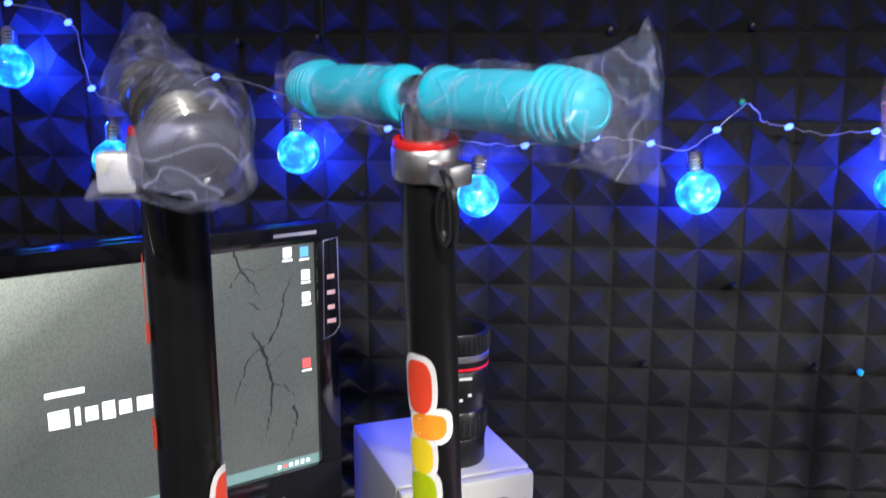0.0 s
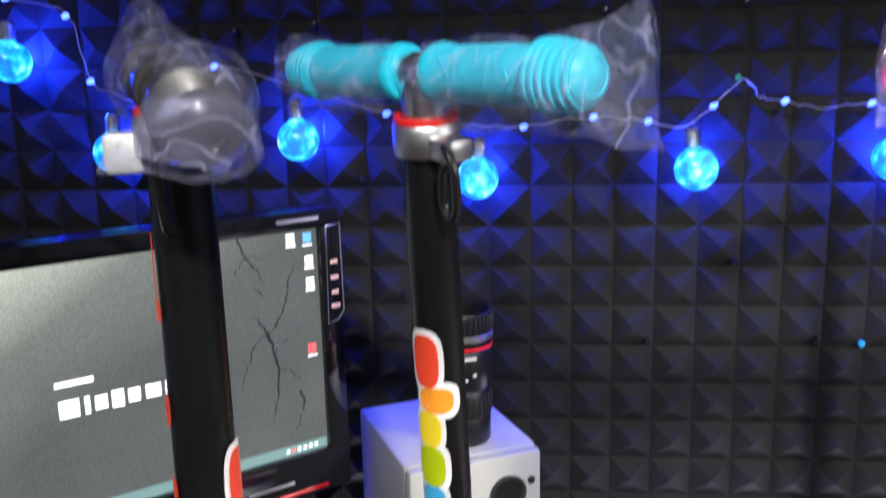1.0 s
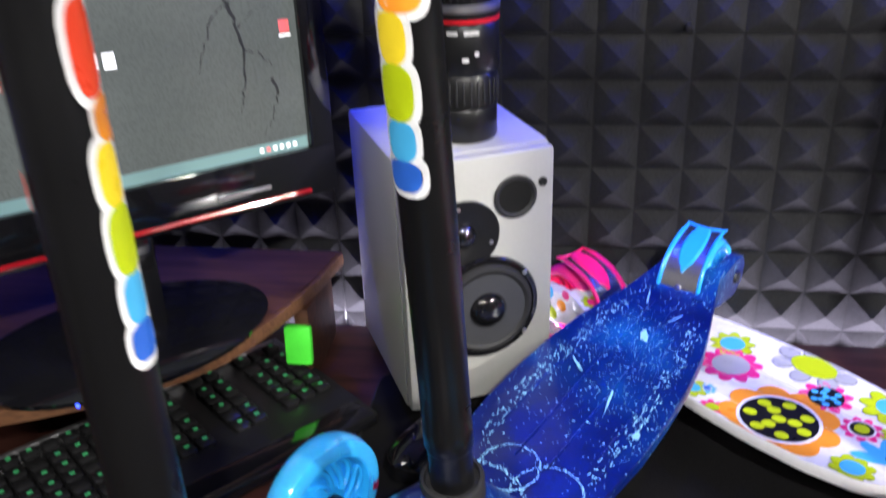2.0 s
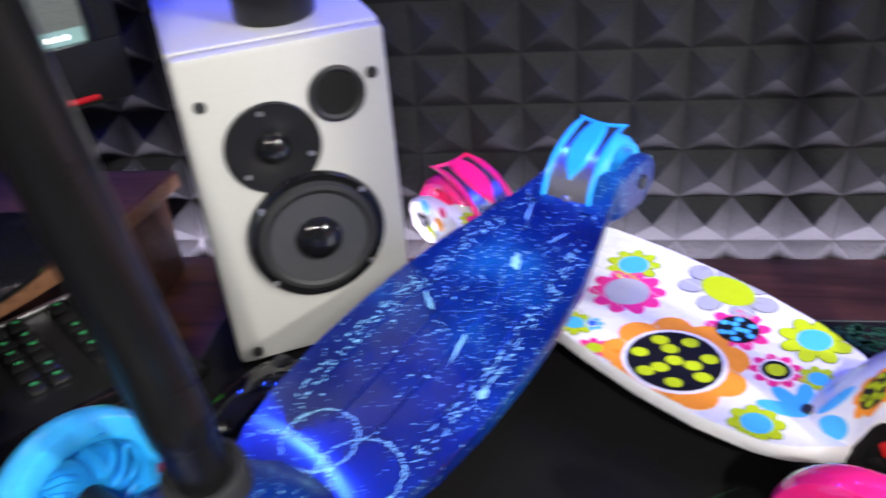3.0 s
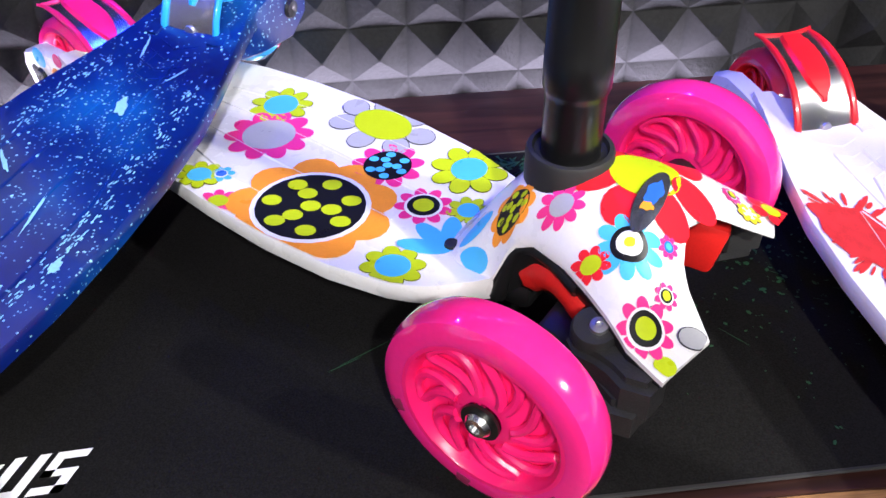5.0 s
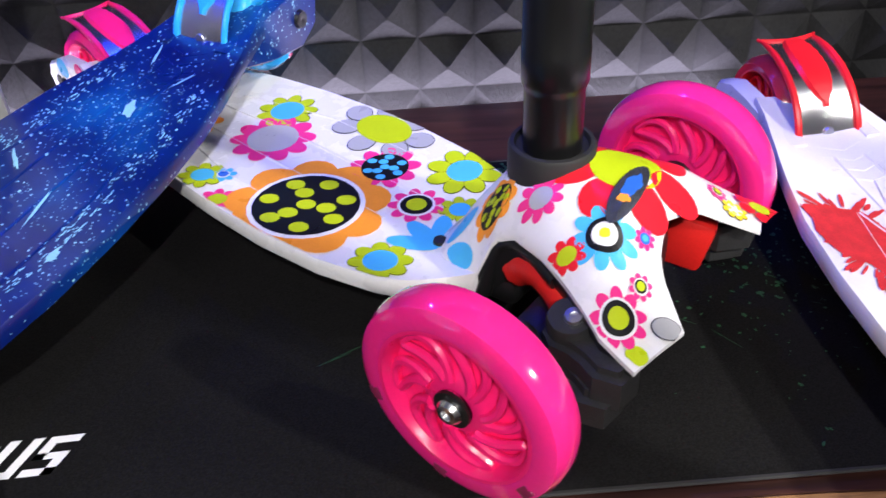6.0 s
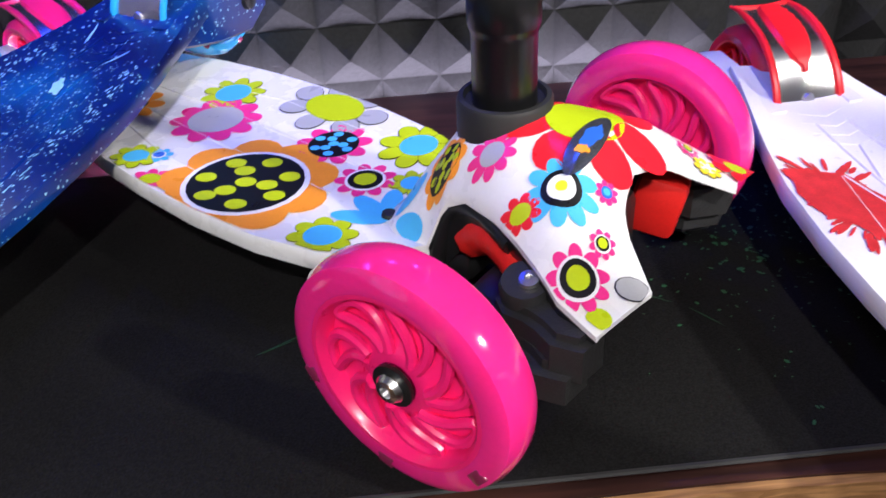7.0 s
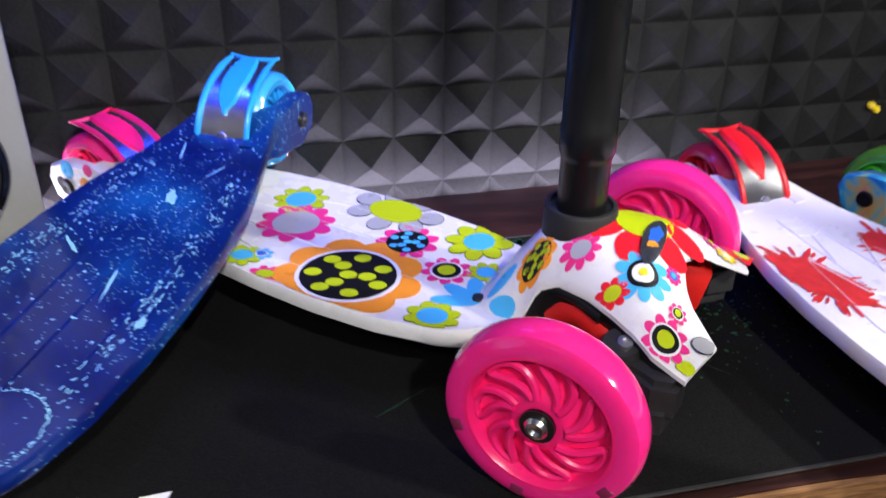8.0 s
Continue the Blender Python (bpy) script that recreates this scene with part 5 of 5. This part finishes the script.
def speaker():
    W, D_, H = 0.155, 0.175, 0.286
    s = thing("loudspeaker", pose(-0.031, 0.907, MAT_TOP, 0, 0, 26.5), "silver-white two-way bookshelf loudspeaker without its grille", "loudspeaker")
    part("cabinet", block(W, D_, H - 0.016, pose(0, D_ / 2 + 0.012, H / 2 + 0.008), 0.003), SILVER, s)
    part("plinth", block(W - 0.012, D_ - 0.01, 0.0135, pose(0, D_ / 2 + 0.014, 0.0107), 0.002), RUBBER, s)
    front = block(W - 0.001, 0.016, H - 0.020, pose(0, 0.004, H / 2 + 0.009), 0.005)
    baffle = part("baffle", front, SILVER, s)
    face = -0.0042

    def ring(name, x, z, prof, mat_, parent, label=""):
        return part(name, lathe([(r, h) for r, h in prof], 48, pose(x, face, z, 90)), mat_, parent, label)

    wx, wz = 0.004, 0.128
    wf = ring("woofer", wx, wz, [(0.0, 0.0), (0.0548, 0.0), (0.0555, 0.003), (0.0535, 0.0065), (0.0495, 0.0068), (0.0475, 0.005), (0.0, 0.004)], GLOSSY, s, "glossy black woofer frame")
    ring("surround", wx, wz, [(0.048, 0.0055), (0.046, 0.0095), (0.0425, 0.0100), (0.0385, 0.0075), (0.038, 0.0052), (0.048, 0.0052)], RUBBER, wf, "rubber surround")
    ring("cone", wx, wz, [(0.039, 0.0090), (0.016, 0.0050), (0.0, 0.0054)], CONE, wf, "grey cone")
    ring("dust_cap", wx, wz, [(0.0195, 0.0056), (0.0188, 0.0105), (0.014, 0.0155), (0.007, 0.0178), (0.0, 0.0184)], GLOSSY, wf, "domed black dust cap")
    for a in (40, 140, 220, 320):
        part("screw", lathe([(0, 0), (0.0026, 0), (0.002, 0.0012), (0, 0.0015)], 10, pose(wx + 0.0515 * math.cos(radians(a)), face - 0.0066, wz + 0.0515 * math.sin(radians(a)), 90)), STEEL, wf)
    tx, tz = -0.017, 0.208
    tw = ring("tweeter", tx, tz, [(0.0, 0.0), (0.0358, 0.0), (0.0365, 0.0018), (0.035, 0.0032), (0.018, 0.0026), (0.014, 0.0008), (0.0, 0.0008)], BLACK, s, "matt black tweeter plate")
    ring("dome", tx, tz, [(0.0125, 0.001), (0.0122, 0.0035), (0.009, 0.0075), (0.004, 0.0092), (0, 0.0095)], GLOSSY, tw, "small silk dome")
    for a in (100, 220, 340):
        part("screw", lathe([(0, 0), (0.0024, 0), (0.002, 0.001), (0, 0.0012)], 10, pose(tx + 0.029 * math.cos(radians(a)), face - 0.0029, tz + 0.029 * math.sin(radians(a)), 90)), STEEL, tw)
    ring("bass_port", 0.036, 0.240, [(0.0175, -0.0005), (0.0215, 0.0), (0.0218, 0.0018), (0.0190, 0.0026), (0.0172, 0.0015), (0.0165, 0.0006), (0.0, 0.0004)], RUBBER, s, "black bass port")
    # flat near-black disc paints the shade inside the port
    ring("port_hole", 0.036, 0.240, [(0.0, 0.0005), (0.0168, 0.0005), (0.0165, 0.0009), (0.0, 0.0009)], VOID, s, "flat black disc for the shade inside the port")
    for x, z in ((-0.062, 0.249), (0.064, 0.251), (-0.062, 0.03), (0.062, 0.03)):
        part("grille_peg", lathe([(0, 0), (0.0045, 0), (0.0045, 0.0016), (0.0022, 0.002), (0.002, 0.0008), (0, 0.0008)], 14, pose(x, face, z, 90)), RUBBER, s)
    for x in (-0.06, 0.06):
        for y in (0.03, 0.165):
            part("foot", lathe([(0, 0), (0.008, 0), (0.008, 0.0042), (0, 0.0042)], 14, pose(x, y, 0)), RUBBER, s)


speaker()


def lens_mug():
    z0 = MAT_TOP + 0.2862
    g = thing("lens_mug", pose(-0.048, 0.962, z0), "black camera-lens mug with a red ring on the loudspeaker", "mug")
    part("barrel", lathe([(0, 0), (0.029, 0), (0.031, 0.003), (0.031, 0.030), (0.030, 0.032), (0.032, 0.034), (0.032, 0.062), (0.0305, 0.064), (0.0335, 0.068), (0.0335, 0.108), (0.032, 0.110), (0.0335, 0.112), (0.0335, 0.118), (0.0325, 0.126), (0.034, 0.130), (0.034, 0.150), (0.033, 0.152), (0.030, 0.152), (0.029, 0.12), (0.0, 0.12)], 44), BLACK, g)
    part("red_ring", lathe([(0.0337, 0.112), (0.0342, 0.1125), (0.0342, 0.1145), (0.0337, 0.115)], 44, None, None, False, True), REDINK, g, "thin red ring")
    part("silver_ring", lathe([(0.0333, 0.121), (0.0345, 0.122), (0.0345, 0.1275), (0.0333, 0.1285)], 44, None, None, False, True), STEEL, g, "silver ring")
    for i in range(36):
        a = 2 * math.pi * i / 36
        part("grip_rib", block(0.0016, 0.003, 0.018, pose(0.034 * math.cos(a), 0.034 * math.sin(a), 0.140, 0, 0, math.degrees(a) + 90), 0.0004, None, 1), RUBBER, g)
    for i in range(30):
        a = 2 * math.pi * i / 30
        part("grip_rib", block(0.002, 0.002, 0.022, pose(0.032 * math.cos(a), 0.032 * math.sin(a), 0.048, 0, 0, math.degrees(a) + 90), 0.0004, None, 1), RUBBER, g)
    for a, z, w in ((-100, 0.104, 0.010), (-70, 0.104, 0.014), (-62, 0.085, 0.004), (-80, 0.080, 0.006)):
        bm = block(w, 0.0006, 0.003, pose(0.0338 * math.cos(radians(a)), 0.0338 * math.sin(radians(a)), z, 0, 0, a + 90), 0)
        part("marking_bar", bm, WHITEINK, g)


lens_mug()


def mouse():
    m = thing("mouse", pose(-0.075, 0.835, MAT_TOP, 0, 0, 60), "glossy black computer mouse on the desk mat", "mouse")
    rings = []
    for i in range(15):
        t = i / 14
        x = -0.055 + 0.11 * t
        w = 0.031 * math.sqrt(max(0.02, 1 - (2 * t - 1) ** 4)) * (1 - 0.1 * math.sin(math.pi * t))
        h = 0.036 * math.sqrt(max(0.03, math.sin(math.pi * min(1, t * 0.85 + 0.1))))
        rings.append([(x, w * math.cos(a), max(0.0, h * math.sin(a)) + 0.001) for a in (math.pi * k / 12 for k in range(13))])
    part("shell", skin(bmesh.new(), rings), GLOSSY, m)
    part("wheel", lathe([(0, -0.004), (0.010, -0.004), (0.010, 0.004), (0, 0.004)], 18, pose(0.03, 0, 0.026, 90)), RUBBER, m)
    part("lamp", block(0.004, 0.003, 0.002, pose(0.0, -0.024, 0.025, 40), 0.0005), glow("lit_mouse_blue", (0.02, 0.05, 1), 3), m)


mouse()
gb = thing("green_clip", pose(-0.236, 0.9445, 0.778), "bright green plastic clip on the monitor shelf leg", "clip")
part("clip_body", block(0.03, 0.012, 0.045, pose(0, 0, 0.023, -8), 0.003), plain("bright_green_plastic", (0.08, 0.75, 0.05), 0.45), gb)


def bulbs():
    """String of round bulbs and small blue diodes on a thin silver wire along the foam."""
    s = thing("string_lights", pose(0, 0, 0), "blue fairy string lights with round bulbs pinned to the wall", "string lights")
    y = 1.066
    wire = bend([(-0.75, y, 1.50), (-0.63, y, 1.555), (-0.596, y, 1.545), (-0.523, y, 1.522), (-0.500, y, 1.445), (-0.44, y, 1.42), (-0.40, y, 1.44), (-0.345, y, 1.459), (-0.29, y, 1.447), (-0.235, y, 1.43), (-0.14, y, 1.40),
                 (-0.035, y, 1.385), (0.02, y, 1.382), (0.10, y, 1.392), (0.162, y, 1.386), (0.203, y, 1.379), (0.234, y, 1.402), (0.266, y, 1.430), (0.285, y, 1.412), (0.312, y, 1.406), (0.35, y, 1.398), (0.405, y, 1.402), (0.44, y, 1.395), (0.60, y, 1.45), (0.75, y, 1.40)], 6)
    rng = random.Random(3)
    pts = [p + Vector((rng.uniform(-0.002, 0.002), rng.uniform(-0.002, 0.002), rng.uniform(-0.002, 0.002))) for p in wire]
    part("wire", tube(pts, 0.0008, 6), STEEL, s, "thin silver wire")
    diode = glow("lit_blue_diode", (0.06, 0.13, 1.0), 5)
    for x, z in ((-0.596, 1.545), (-0.523, 1.522), (-0.500, 1.445), (-0.345, 1.459), (-0.14, 1.40), (0.02, 1.382), (0.10, 1.392), (0.162, 1.386), (0.234, 1.402), (0.312, 1.406), (0.405, 1.402)):
        part("diode", lathe([(0, -0.005), (0.0025, -0.004), (0.0038, 0), (0.0025, 0.004), (0, 0.005)], 12, pose(x, y - 0.003, z, 0, 70, 0)), diode, s, "lit blue diode")
    by = 1.045
    for i, (x, z, tilt) in enumerate(((-0.588, 1.470, 0), (-0.470, 1.360, 3), (-0.243, 1.372, -3), (-0.033, 1.325, 2), (0.214, 1.333, -9), (0.428, 1.342, 4))):
        m = pose(x, by, z, 0, tilt, 0)
        r = 0.0245
        b = part("bulb", lathe([(0.0, -r)] + [(r * math.sin(radians(a)), -r * math.cos(radians(a))) for a in range(12, 160, 12)] + [(0.009, 0.0235), (0.0085, 0.026), (0, 0.026)], 28, m), BULB, s, "round bulb lit blue")
        cap = [(0.0, 0.0245)]
        for k in range(5):
            cap += [(0.0098, 0.0255 + 0.004 * k), (0.0088, 0.0275 + 0.004 * k)]
        cap += [(0.006, 0.047), (0.0, 0.048)]
        part("cap", lathe(cap, 20, m), CHROME, b, "silver screw cap")
        d = bpy.data.lights.new("bulb_light", "POINT")
        d.energy, d.color, d.shadow_soft_size = 3.5, (0.01, 0.035, 1.0), 0.006
        new("bulb_light", d).location = (x + 0.004, 1.0775, z + 0.006)


bulbs()
for x, z, c in ((0.114, 1.512, BLACK), (0.272, 1.517, BLACK), (0.272, 1.215, BLACK), (0.374, 1.118, BLACK), (-0.178, 1.318, BLACK), (-0.130, 1.171, BLACK), (0.171, 1.114, BLACK), (-0.327, 1.50, BLACK), (-0.229, 1.505, BLACK),
                (0.426, 1.112, plain("blue_pin_plastic", (0.02, 0.35, 0.6), 0.3)), (0.266, 1.432, plain("dark_green_pin_plastic", (0.01, 0.25, 0.1), 0.3)), (0.868, 0.80, YELLOW), (0.875, 0.795, YELLOW)):
    p = thing("push_pin", pose(x, WALL_Y, z, 90), "small round push pin stuck in the foam", "pin", "pins in the foam")
    part("head", lathe([(0, 0.003), (0.003, 0.003), (0.0042, 0.006), (0.0042, 0.009), (0.003, 0.0115), (0, 0.012)], 14), c, p)
    part("needle", lathe([(0, -0.006), (0.0006, -0.004), (0.0006, 0.0035), (0, 0.0036)], 8), STEEL, p)
